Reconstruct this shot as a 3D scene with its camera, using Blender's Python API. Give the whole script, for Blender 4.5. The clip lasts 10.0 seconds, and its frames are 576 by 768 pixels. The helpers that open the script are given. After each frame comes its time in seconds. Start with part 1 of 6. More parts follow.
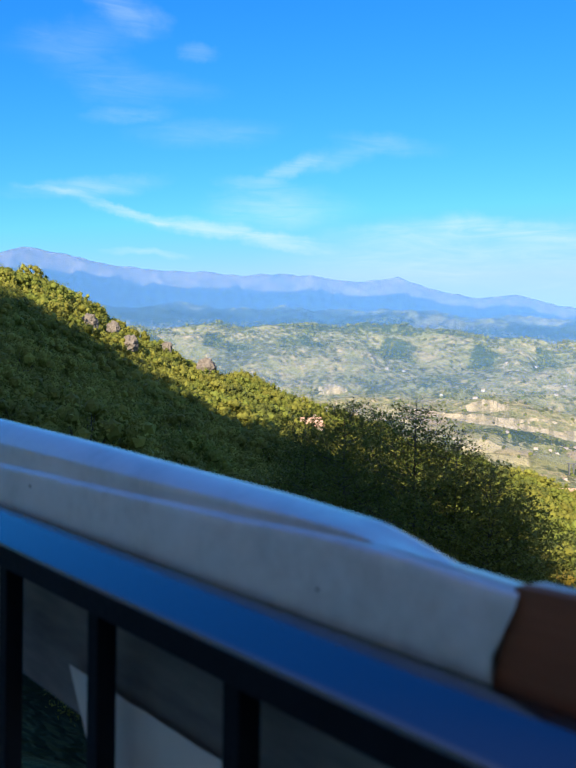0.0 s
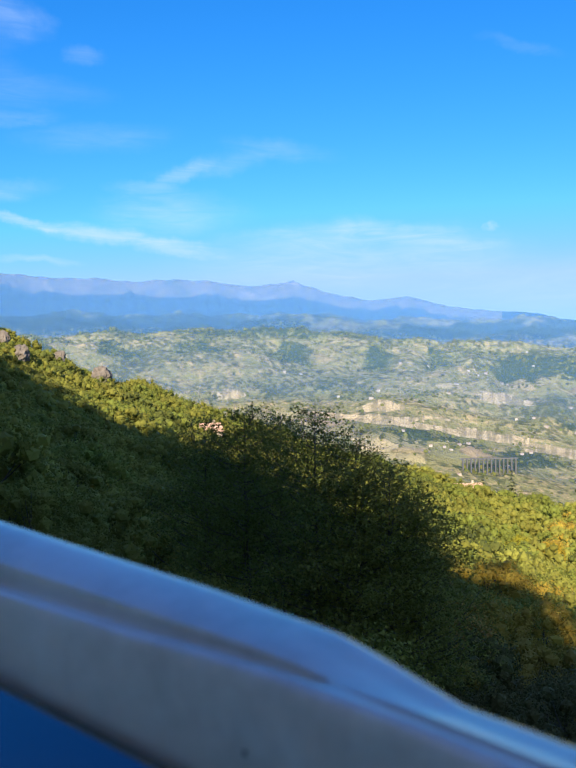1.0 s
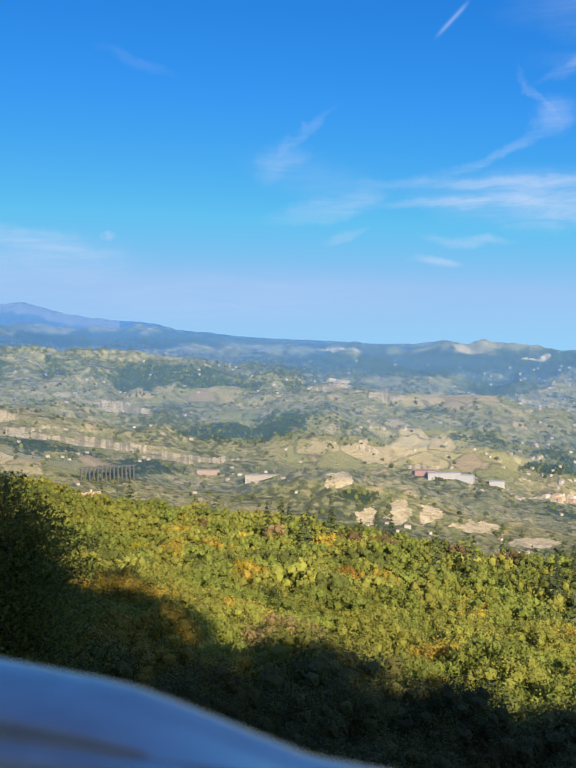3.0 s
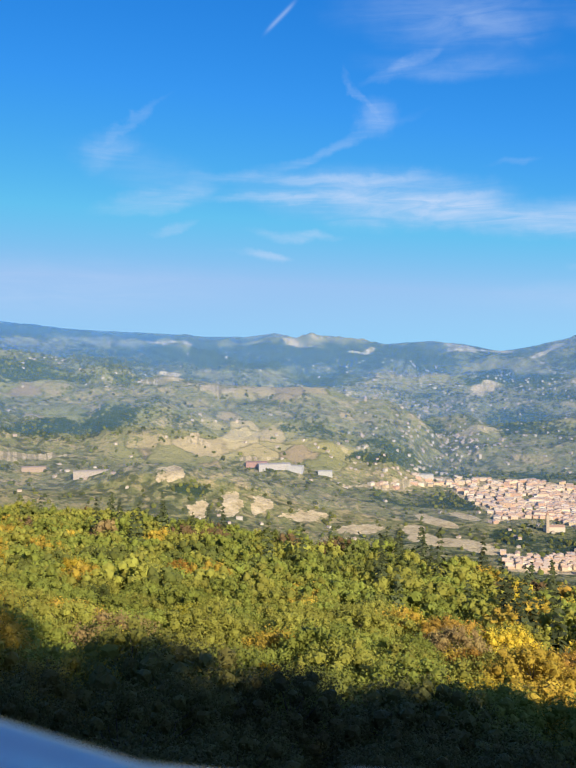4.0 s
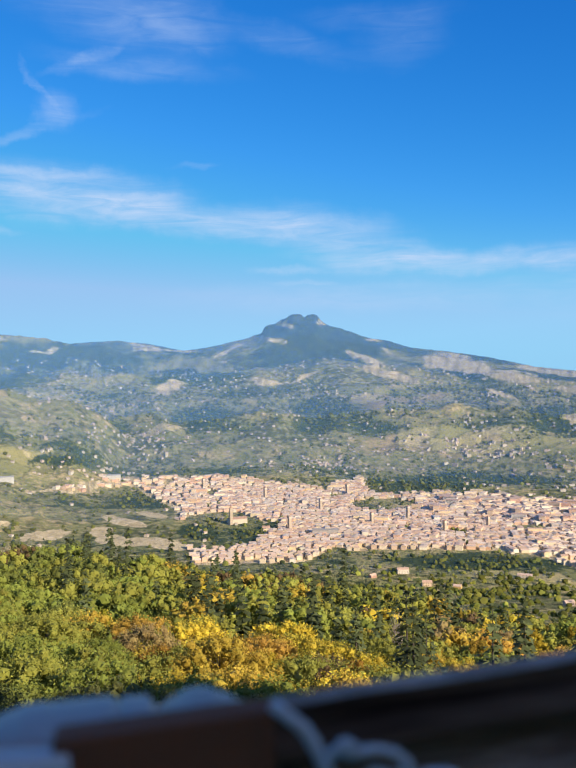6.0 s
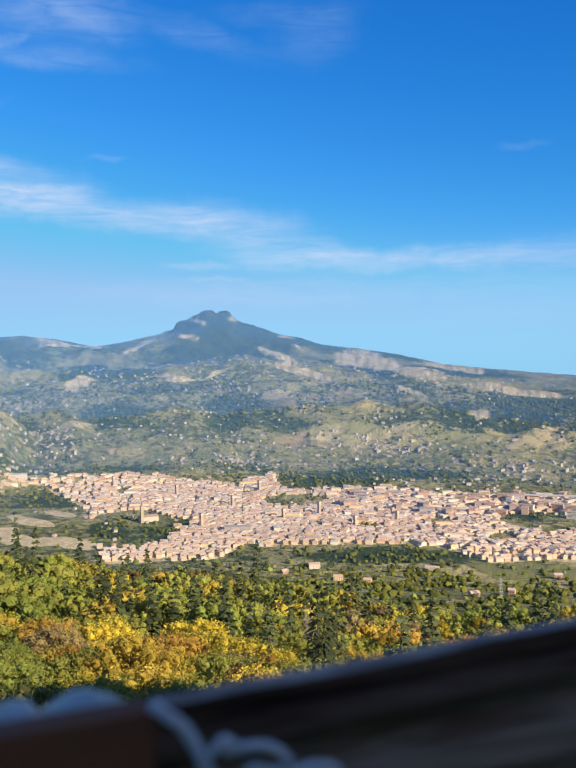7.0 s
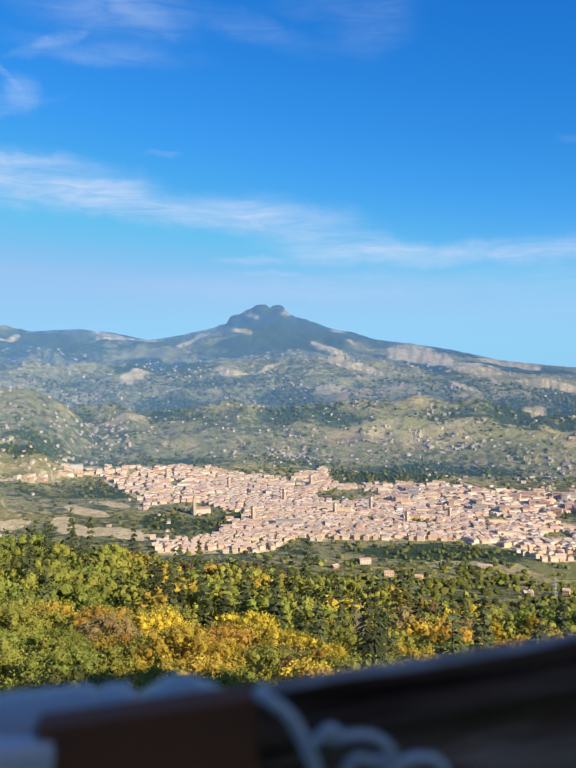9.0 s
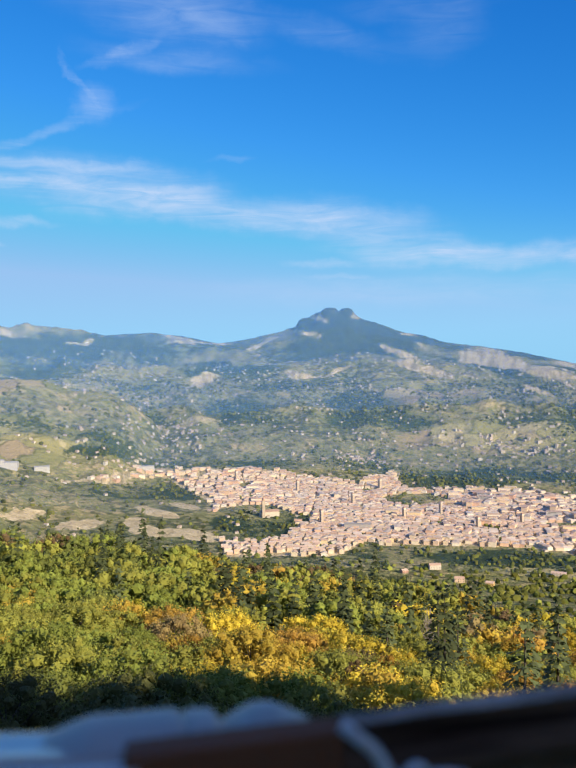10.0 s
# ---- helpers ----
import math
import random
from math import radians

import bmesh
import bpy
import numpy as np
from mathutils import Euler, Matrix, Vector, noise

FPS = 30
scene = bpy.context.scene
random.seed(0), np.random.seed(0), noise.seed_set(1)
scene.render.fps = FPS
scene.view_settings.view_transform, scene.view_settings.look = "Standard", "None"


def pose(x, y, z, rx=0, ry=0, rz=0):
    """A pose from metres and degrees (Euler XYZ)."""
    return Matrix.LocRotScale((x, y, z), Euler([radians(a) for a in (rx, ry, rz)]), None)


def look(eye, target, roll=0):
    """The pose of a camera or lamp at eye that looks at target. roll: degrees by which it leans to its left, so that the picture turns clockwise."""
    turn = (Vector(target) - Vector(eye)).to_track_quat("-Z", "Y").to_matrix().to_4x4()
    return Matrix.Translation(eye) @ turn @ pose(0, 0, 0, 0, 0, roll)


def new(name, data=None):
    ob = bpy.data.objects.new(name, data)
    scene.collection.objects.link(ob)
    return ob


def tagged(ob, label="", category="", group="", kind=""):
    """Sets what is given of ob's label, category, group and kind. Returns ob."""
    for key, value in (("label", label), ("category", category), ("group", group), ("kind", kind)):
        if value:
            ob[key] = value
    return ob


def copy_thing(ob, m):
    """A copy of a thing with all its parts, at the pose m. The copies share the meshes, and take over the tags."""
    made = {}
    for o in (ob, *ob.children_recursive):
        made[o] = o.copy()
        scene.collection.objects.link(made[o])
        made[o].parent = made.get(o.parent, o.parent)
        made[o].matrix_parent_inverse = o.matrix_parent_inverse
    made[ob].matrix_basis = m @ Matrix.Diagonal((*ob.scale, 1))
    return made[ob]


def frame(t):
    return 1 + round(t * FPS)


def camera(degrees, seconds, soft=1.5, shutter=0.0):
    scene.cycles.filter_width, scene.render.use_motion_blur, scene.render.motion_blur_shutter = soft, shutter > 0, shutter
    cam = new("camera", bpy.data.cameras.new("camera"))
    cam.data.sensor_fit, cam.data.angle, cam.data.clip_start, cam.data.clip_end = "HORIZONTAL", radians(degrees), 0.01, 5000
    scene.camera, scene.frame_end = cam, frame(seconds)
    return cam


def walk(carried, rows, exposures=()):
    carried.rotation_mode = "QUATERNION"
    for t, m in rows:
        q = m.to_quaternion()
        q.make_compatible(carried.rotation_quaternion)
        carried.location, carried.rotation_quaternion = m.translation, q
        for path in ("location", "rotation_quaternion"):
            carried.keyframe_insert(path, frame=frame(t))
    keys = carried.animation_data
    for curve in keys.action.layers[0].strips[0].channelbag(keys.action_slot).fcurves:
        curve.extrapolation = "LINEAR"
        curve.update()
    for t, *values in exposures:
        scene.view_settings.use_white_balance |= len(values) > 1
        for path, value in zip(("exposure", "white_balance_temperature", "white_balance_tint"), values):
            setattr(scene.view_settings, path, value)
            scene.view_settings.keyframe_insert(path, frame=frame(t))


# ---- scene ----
EXPOSURES = [(0.0, 1.0), (1.0, 0.85), (2.0, 0.58), (2.5, 0.5), (4.5, 0.5), (10.0, 0.5)]
cam = camera(37.13, 10.0, soft=1.8)
# a phone lens with a 2.6 mm aperture, focused far off
cam.data.dof.use_dof = True
cam.data.dof.focus_distance = 150.0
cam.data.dof.aperture_fstop = 20.0
PATH = [
    (0, pose(0.0000, 0.0000, 1.1155, 88.623, -0.915, 50.775)),
    (0.5, pose(-0.0480, 0.0600, 1.1195, 88.793, -0.243, 48.384)),
    (1, pose(-0.1080, 0.0870, 1.1255, 88.950, 0.635, 43.950)),
    (1.5, pose(-0.1580, 0.0950, 1.1185, 88.915, 0.976, 37.802)),
    (2, pose(-0.1780, 0.1000, 1.1195, 88.927, 0.750, 31.109)),
    (2.5, pose(-0.1820, 0.1060, 1.1165, 89.232, 0.569, 24.539)),
    (2.7, pose(-0.1820, 0.1080, 1.1155, 89.301, 0.493, 22.160)),
    (3.8, pose(-0.1840, 0.1180, 1.1160, 88.881, 0.404, 10.098)),
    (4, pose(-0.1840, 0.1200, 1.1135, 88.732, 0.533, 7.611)),
    (4.5, pose(-0.1850, 0.1230, 1.1068, 88.422, 0.927, 1.435)),
    (5, pose(-0.1880, 0.1180, 1.1032, 88.252, 0.941, -4.082)),
    (5.5, pose(-0.1860, 0.1120, 1.1020, 88.382, 0.919, -8.899)),
    (6, pose(-0.1800, 0.1090, 1.1010, 88.452, 0.893, -13.173)),
    (6.2, pose(-0.1790, 0.1085, 1.1010, 88.432, 0.867, -14.711)),
    (7.3, pose(-0.1740, 0.1063, 1.1020, 88.069, 0.644, -19.468)),
    (7.5, pose(-0.1750, 0.1060, 1.1025, 88.052, 0.600, -19.401)),
    (8, pose(-0.1770, 0.1050, 1.1025, 87.924, 0.438, -18.542)),
    (8.5, pose(-0.1810, 0.1080, 1.1015, 87.791, 0.291, -17.162)),
    (9, pose(-0.1840, 0.1100, 1.1005, 87.803, 0.262, -15.510)),
    (9.5, pose(-0.1850, 0.1080, 1.1009, 88.118, 0.337, -13.418)),
    (10, pose(-0.1866, 0.1120, 1.1055, 88.041, 0.336, -10.918)),
]
walk(cam, PATH, exposures=EXPOSURES)

# ---- world, sun ----
SUN_AZ, SUN_EL = 212.0, 23.0      # degrees to the left of the view across the rail, and above the horizon
SKY_STRENGTH, SUN_STRENGTH = 0.055, 5.0


def heading(az, el=0.0):
    a, e = radians(az), radians(el)
    return Vector((-math.sin(a) * math.cos(e), math.cos(a) * math.cos(e), math.sin(e)))


sun = new("sun", bpy.data.lights.new("sun", "SUN"))
sun.data.energy, sun.data.angle, sun.data.color = SUN_STRENGTH, radians(0.6), (1.0, 0.86, 0.66)
sun.matrix_world = look(heading(SUN_AZ, SUN_EL) * 50, (0, 0, 0))


class Nodes:
    """Short hand for node trees."""

    def __init__(self, tree):
        self.tree = tree
        tree.nodes.clear()

    def add(self, kind, inputs=(), **props):
        n = self.tree.nodes.new(kind)
        for k, v in props.items():
            setattr(n, k, v)
        for k, v in dict(inputs).items():
            if hasattr(v, "is_output"):
                self.tree.links.new(v, n.inputs[k])
            else:
                n.inputs[k].default_value = v
        return n

    def math(self, op, a, b=0.0, c=0.0, clamp=False):
        return self.add("ShaderNodeMath", {0: a, 1: b, 2: c}, operation=op, use_clamp=clamp).outputs[0]

    def mix(self, fac, a, b, blend="MIX"):
        n = self.add("ShaderNodeMix", data_type="RGBA", blend_type=blend)
        for k, v in ((0, fac), (6, a), (7, b)):
            if hasattr(v, "is_output"):
                self.tree.links.new(v, n.inputs[k])
            else:
                n.inputs[k].default_value = v if k == 0 else (*v, 1)[:4]
        return n.outputs[2]

    def noise(self, vector, scale, detail=4.0, rough=0.55, distort=0.0):
        return self.add("ShaderNodeTexNoise", {"Vector": vector, "Scale": scale, "Detail": detail, "Roughness": rough, "Distortion": distort}).outputs[0]

    def ramp(self, fac, stops):
        n = self.add("ShaderNodeValToRGB", {0: fac})
        e = n.color_ramp.elements
        while len(e) < len(stops):
            e.new(0.5)
        for el, (p, c) in zip(e, stops):
            el.position, el.color = p, (*c, 1)[:4] if not isinstance(c, float) else (c, c, c, 1)
        return n.outputs[0]

    def span(self, v, a, b, lo=0.0, hi=1.0):
        return self.add("ShaderNodeMapRange", {0: v, 1: a, 2: b, 3: lo, 4: hi}).outputs[0]


def make_world():
    w = bpy.data.worlds.new("sky")
    w.use_nodes = True
    scene.world = w
    n = Nodes(w.node_tree)
    sky = n.add("ShaderNodeTexSky", sky_type="NISHITA", sun_disc=False, sun_elevation=radians(SUN_EL), sun_rotation=radians(360 - SUN_AZ),
                altitude=700.0, air_density=1.0, dust_density=0.35, ozone_density=2.2)
    # the clear deep blue of a dry morning: each part of the sky's colour weighed on its own
    rgb = n.add("ShaderNodeSeparateColor", {0: sky.outputs[0]})
    blue = n.math("MINIMUM", n.math("MULTIPLY", n.math("POWER", rgb.outputs[2], 0.7), 3.4), 11.2)
    green = n.math("MINIMUM", n.math("MULTIPLY", n.math("POWER", rgb.outputs[1], 1.1), 1.08), n.math("MULTIPLY", blue, 0.61))
    red = n.math("MINIMUM", n.math("MULTIPLY", n.math("POWER", rgb.outputs[0], 2.1), 0.135), n.math("MULTIPLY", green, 0.60))
    tint = n.add("ShaderNodeCombineColor", {0: red, 1: green, 2: blue}).outputs[0]
    # thin cirrus: streaked noise inside soft long patches, by heading and height
    way = n.add("ShaderNodeTexCoord").outputs["Generated"]
    sep = n.add("ShaderNodeSeparateXYZ", {0: way})
    az = n.math("MULTIPLY", n.math("ARCTAN2", n.math("MULTIPLY", sep.outputs[0], -1.0), sep.outputs[1]), 57.2958)
    el = n.math("MULTIPLY", n.math("ARCSINE", sep.outputs[2]), 57.2958)
    flat = n.add("ShaderNodeCombineXYZ", {0: az, 1: el, 2: 0.0}).outputs[0]
    wob = n.noise(flat, 0.22, 5.0, 0.6)
    wob2 = n.noise(n.add("ShaderNodeVectorMath", {0: flat, 1: (31.0, 7.0, 0.0)}, operation="ADD").outputs[0], 0.25, 5.0, 0.6)
    az_w = n.math("ADD", az, n.math("MULTIPLY", n.math("SUBTRACT", wob, 0.5), 4.5))
    el_w = n.math("ADD", el, n.math("MULTIPLY", n.math("SUBTRACT", wob2, 0.5), 1.7))
    # heading, height, half length, half height, lean, weight
    cirrus = [
        (19.6, 13.6, 1.54, 0.78, 17.0, 0.4), (15.8, 10.9, 2.87, 0.57, 14.0, 0.45), (16.4, 12.5, 3.71, 1.11, -14.0, 0.18), (15.2, 9.1, 1.19, 0.28, 17.0, 0.4), (18.0, 15.3, 2.2, 0.24, 42.0, 0.25), (9.3, 7.3, 1.49, 0.23, -9.0, 0.35), (6.7, 8.5, 2.13, 0.26, 0, 0.3),
        (1.5, 15.8, 1.02, 0.82, 27.0, 0.45), (2.3, 17.0, 1.74, 0.21, -50.0, 0.28), (4.1, 14.2, 3.81, 0.31, 19.0, 0.28), (6.7, 13.4, 3.37, 0.25, 14.0, 0.2), (-0.7, 19.1, 2.22, 0.3, 24.0, 0.42), (-3.5, 18.6, 3.6, 0.59, -3.0, 0.25), (-2.3, 21.6, 4.93, 1.46, -6.0, 0.26),
        (-6.2, 21.3, 2.62, 1.31, 0, 0.2), (-1.0, 12.3, 0.65, 0.26, 0, 0.3), (-3.8, 21.1, 4.3, 1.13, -9.0, 0.22), (-6.7, 21.4, 1.96, 1.64, 0, 0.18), (-13.5, 20.2, 3.71, 0.7, -14.0, 0.2), (-21.1, 20.2, 2.33, 1.28, 11.0, 0.18), (-19.2, 21.5, 3.92, 0.65, 0, 0.15),
        (-3.8, 18.7, 4.91, 0.65, -3.0, 0.16), (5.8, 12.1, 6.22, 0.33, -2.0, 0.5), (1.2, 10.8, 6.56, 1.37, -5.0, 0.72), (6.4, 10.9, 5.23, 0.29, 0, 0.45), (-5.2, 9.5, 5.0, 0.9, -11.0, 0.55), (-3.6, 10.8, 2.29, 0.26, 0, 0.45), (-10.7, 9.0, 3.94, 0.91, -6.0, 0.5),
        (-15.3, 8.7, 4.28, 1.14, -7.0, 0.6), (-19.1, 6.7, 4.6, 0.91, -6.0, 0.62), (-24.6, 6.3, 5.23, 0.59, 0, 0.55), (-13.3, 6.0, 1.96, 0.23, 0, 0.4), (-14.6, 5.2, 1.64, 0.16, 0, 0.35), (-19.1, 4.2, 10.79, 0.82, 0, 0.26), (7.1, 8.6, 2.29, 0.26, -3.0, 0.3),
        (-7.2, 12.8, 1.31, 0.2, 6.0, 0.18), (9.1, 7.3, 1.32, 0.19, -9.0, 0.3), (-32.6, 6.3, 6.54, 0.72, 0, 0.45), (-35.7, 5.0, 6.54, 1.96, 0, 0.18), (-37.8, 7.6, 2.39, 0.56, 17.0, 0.16), (-34.5, 13.1, 1.31, 0.23, 0, 0.12), (61.8, 21.5, 2.05, 0.78, -17.0, 0.4),
        (56.8, 19.5, 0.98, 0.46, 0, 0.28), (65.1, 19.8, 3.33, 0.96, 11.0, 0.18), (63.0, 17.8, 3.07, 1.25, -17.0, 0.16), (61.2, 15.7, 2.3, 0.39, 6.0, 0.24), (56.5, 14.8, 3.6, 0.72, 3.0, 0.18), (59.0, 17.4, 2.94, 0.59, 0, 0.12), (64.2, 11.0, 3.62, 0.55, 7.0, 0.36),
        (66.0, 10.6, 1.97, 0.2, -6.0, 0.35), (61.2, 9.6, 2.83, 0.26, -11.0, 0.6), (54.9, 8.6, 4.62, 0.42, -7.0, 0.65), (50.3, 7.7, 1.65, 0.29, -9.0, 0.45), (51.3, 10.2, 3.6, 1.05, 3.0, 0.33), (50.6, 12.7, 1.65, 0.47, 27.0, 0.38), (52.6, 11.6, 1.96, 0.39, 0, 0.28),
        (48.0, 13.3, 3.33, 0.51, 11.0, 0.2), (44.5, 14.2, 2.63, 0.52, -6.0, 0.22), (41.5, 8.6, 5.23, 0.72, 1.0, 0.42), (36.8, 8.8, 3.94, 0.65, -6.0, 0.45), (41.5, 7.0, 7.19, 1.31, 0, 0.36), (32.8, 7.5, 3.61, 1.3, -6.0, 0.28), (60.6, 7.1, 1.96, 0.2, -2.0, 0.35),
        (30.6, 9.2, 0.29, 0.26, 0, 0.4), (32.2, 8.0, 2.29, 0.26, 0, 0.28), (24.1, 5.1, 10.79, 1.47, 0, 0.2), (28.8, 19.6, 2.05, 0.31, -17.0, 0.12),
    ]
    bent = n.add("ShaderNodeCombineXYZ", {0: az_w, 1: el_w, 2: 0.0}).outputs[0]
    total = None
    for a, e, wa, we, lean, wt in cirrus:
        near = n.add("ShaderNodeMapping", {"Vector": bent, "Location": (a, e, 0.0), "Rotation": (0.0, 0.0, -radians(lean)), "Scale": (wa, we, 1.0)}, vector_type="TEXTURE").outputs[0]
        off = n.add("ShaderNodeVectorMath", {0: near}, operation="LENGTH").outputs["Value"]
        m = n.add("ShaderNodeMapRange", {0: off, 1: 0.25, 2: 1.75, 3: wt, 4: 0.0}, interpolation_type="SMOOTHSTEP").outputs[0]
        total = m if total is None else n.math("MAXIMUM", n.math("MULTIPLY", n.math("ADD", total, m), 0.85), n.math("MAXIMUM", total, m))
    # a short vapour trail
    du = n.math("SUBTRACT", az, 7.9)
    dv = n.math("SUBTRACT", n.math("SUBTRACT", el, 21.9), n.math("MULTIPLY", du, -0.85))
    trail = n.math("MULTIPLY", n.math("EXPONENT", n.math("MULTIPLY", n.math("ADD", n.math("POWER", n.math("ABSOLUTE", n.math("DIVIDE", dv, 0.16)), 2.0),
                   n.math("POWER", n.math("ABSOLUTE", n.math("DIVIDE", du, 0.9)), 4.0)), -1.0)), 0.6)
    streak = n.noise(n.add("ShaderNodeVectorMath", {0: flat, 1: (0.13, 0.85, 1.0)}, operation="MULTIPLY").outputs[0], 1.5, 7.0, 0.6, 1.2)
    thin = n.math("MULTIPLY", total, n.span(streak, 0.30, 0.68, 0.35, 1.12))
    cover = n.math("ADD", thin, trail, clamp=True)
    cover = n.math("MULTIPLY", cover, n.span(el, 9.0, 17.0, 0.9, 0.58), clamp=True)
    # pale haze low over the horizon
    low = n.math("MULTIPLY", n.math("EXPONENT", n.math("MULTIPLY", n.math("POWER", n.math("DIVIDE", n.math("MAXIMUM", el, 0.0), 4.2), 2.0), -1.0)), n.span(az, -10.0, 40.0, 0.82, 0.55))
    tint = n.mix(low, tint, (4.0, 8.7, 12.4))
    # the sky pales towards the sun
    sunward = n.add("ShaderNodeVectorMath", {0: way, 1: heading(SUN_AZ, SUN_EL)}, operation="DOT_PRODUCT").outputs["Value"]
    tint = n.mix(n.span(sunward, -0.15, 0.75, 0.0, 0.45), tint, (4.6, 4.9, 6.0))
    shade = n.mix(cover, tint, (7.3, 9.1, 12.2))
    bg = n.add("ShaderNodeBackground", {0: shade, 1: SKY_STRENGTH})
    n.tree.links.new(bg.outputs[0], n.add("ShaderNodeOutputWorld").inputs[0])


make_world()


# ---- materials ----
def material(name):
    m = bpy.data.materials.new(name)
    m.use_nodes = True
    return m, Nodes(m.node_tree)


def finish(n, shader, bump=None):
    n.tree.links.new(shader, n.add("ShaderNodeOutputMaterial").inputs[0])


def surface(name, stops, scale=8.0, coat=0.0, coat_rough=0.12, coat_ior=1.5, rough=(0.6, 0.9), bump=0.2, bump_scale=60.0, stretch=(1, 1, 1), metallic=0.0, dist=0.004, spec=0.5):
    """A worn surface: colour by two scales of noise, with its own relief."""
    m, n = material(name)
    at = n.add("ShaderNodeTexCoord").outputs["Object"]
    vec = n.add("ShaderNodeVectorMath", {0: at, 1: stretch}, operation="MULTIPLY").outputs[0]
    a = n.noise(vec, scale, 6.0)
    b = n.noise(vec, scale * 7.3, 4.0)
    col = n.ramp(n.math("ADD", n.math("MULTIPLY", a, 0.7), n.math("MULTIPLY", b, 0.3)), stops)
    h = n.noise(vec, bump_scale, 5.0)
    bp = n.add("ShaderNodeBump", {"Strength": bump, "Distance": dist, "Height": h}).outputs[0]
    p = n.add("ShaderNodeBsdfPrincipled", {"Base Color": col, "Roughness": n.span(b, 0.2, 0.8, rough[0], rough[1]), "Metallic": metallic, "Normal": bp, "Coat Weight": coat, "Coat Roughness": coat_rough, "Coat IOR": coat_ior, "Specular IOR Level": spec})
    finish(n, p.outputs[0])
    return m


def leaf_material(name, own=True, gain=1.0):
    """Leaves in the tree's own colour, varied leaf by leaf, that let some light through."""
    m, n = material(name)
    base = n.add("ShaderNodeObjectInfo").outputs["Color"] if own else n.add("ShaderNodeAttribute", attribute_name="tint").outputs["Color"]
    isl = n.add("ShaderNodeNewGeometry").outputs["Random Per Island"]
    at = n.add("ShaderNodeTexCoord").outputs["Object"]
    big = n.noise(at, 0.45, 3.0)
    hsv = n.add("ShaderNodeHueSaturation", {"Hue": n.span(n.math("ADD", n.math("MULTIPLY", isl, 0.5), n.math("MULTIPLY", big, 0.5)), 0.2, 0.8, 0.490, 0.508),
                "Saturation": 1.03, "Value": n.math("MULTIPLY", n.span(isl, 0, 1, 0.84, 1.16), gain), "Color": base}).outputs[0]
    d = n.add("ShaderNodeBsdfPrincipled", {"Base Color": hsv, "Roughness": 0.65, "Specular IOR Level": 0.1})
    t = n.add("ShaderNodeBsdfTranslucent", {0: hsv})
    mixed = n.add("ShaderNodeMixShader", {0: 0.2, 1: d.outputs[0], 2: t.outputs[0]})
    finish(n, mixed.outputs[0])
    return m


M_LEAF = leaf_material("leaves")
M_LEAF_FAR = leaf_material("far_leaves", own=False)
M_BARK = surface("bark", [(0.3, (0.03, 0.024, 0.018)), (0.7, (0.11, 0.09, 0.07))], 3.0, bump=0.6, bump_scale=14, stretch=(3, 3, 0.6), dist=0.03)
M_DEAD = surface("dead_wood", [(0.3, (0.20, 0.16, 0.13)), (0.7, (0.36, 0.30, 0.26))], 3.0, bump=0.4, bump_scale=14, dist=0.02)


def tinted(name, rough=0.85, scale=0.35, swing=0.35):
    """Plaster, tile or rock whose colour comes with each piece, stained unevenly."""
    m, n = material(name)
    base = n.add("ShaderNodeAttribute", attribute_name="tint").outputs["Color"]
    at = n.add("ShaderNodeTexCoord").outputs["Object"]
    k = n.math("ADD", n.math("MULTIPLY", n.noise(at, scale, 5.0), 0.6), n.math("MULTIPLY", n.noise(at, scale * 9, 3.0), 0.4))
    col = n.mix(1.0, base, n.ramp(k, [(0.3, 1.0 - swing), (0.7, 1.0 + 0.3 * swing)]), "MULTIPLY")
    finish(n, n.add("ShaderNodeBsdfPrincipled", {"Base Color": col, "Roughness": rough}).outputs[0])
    return m


M_TOWN = tinted("town_plaster_and_tile")


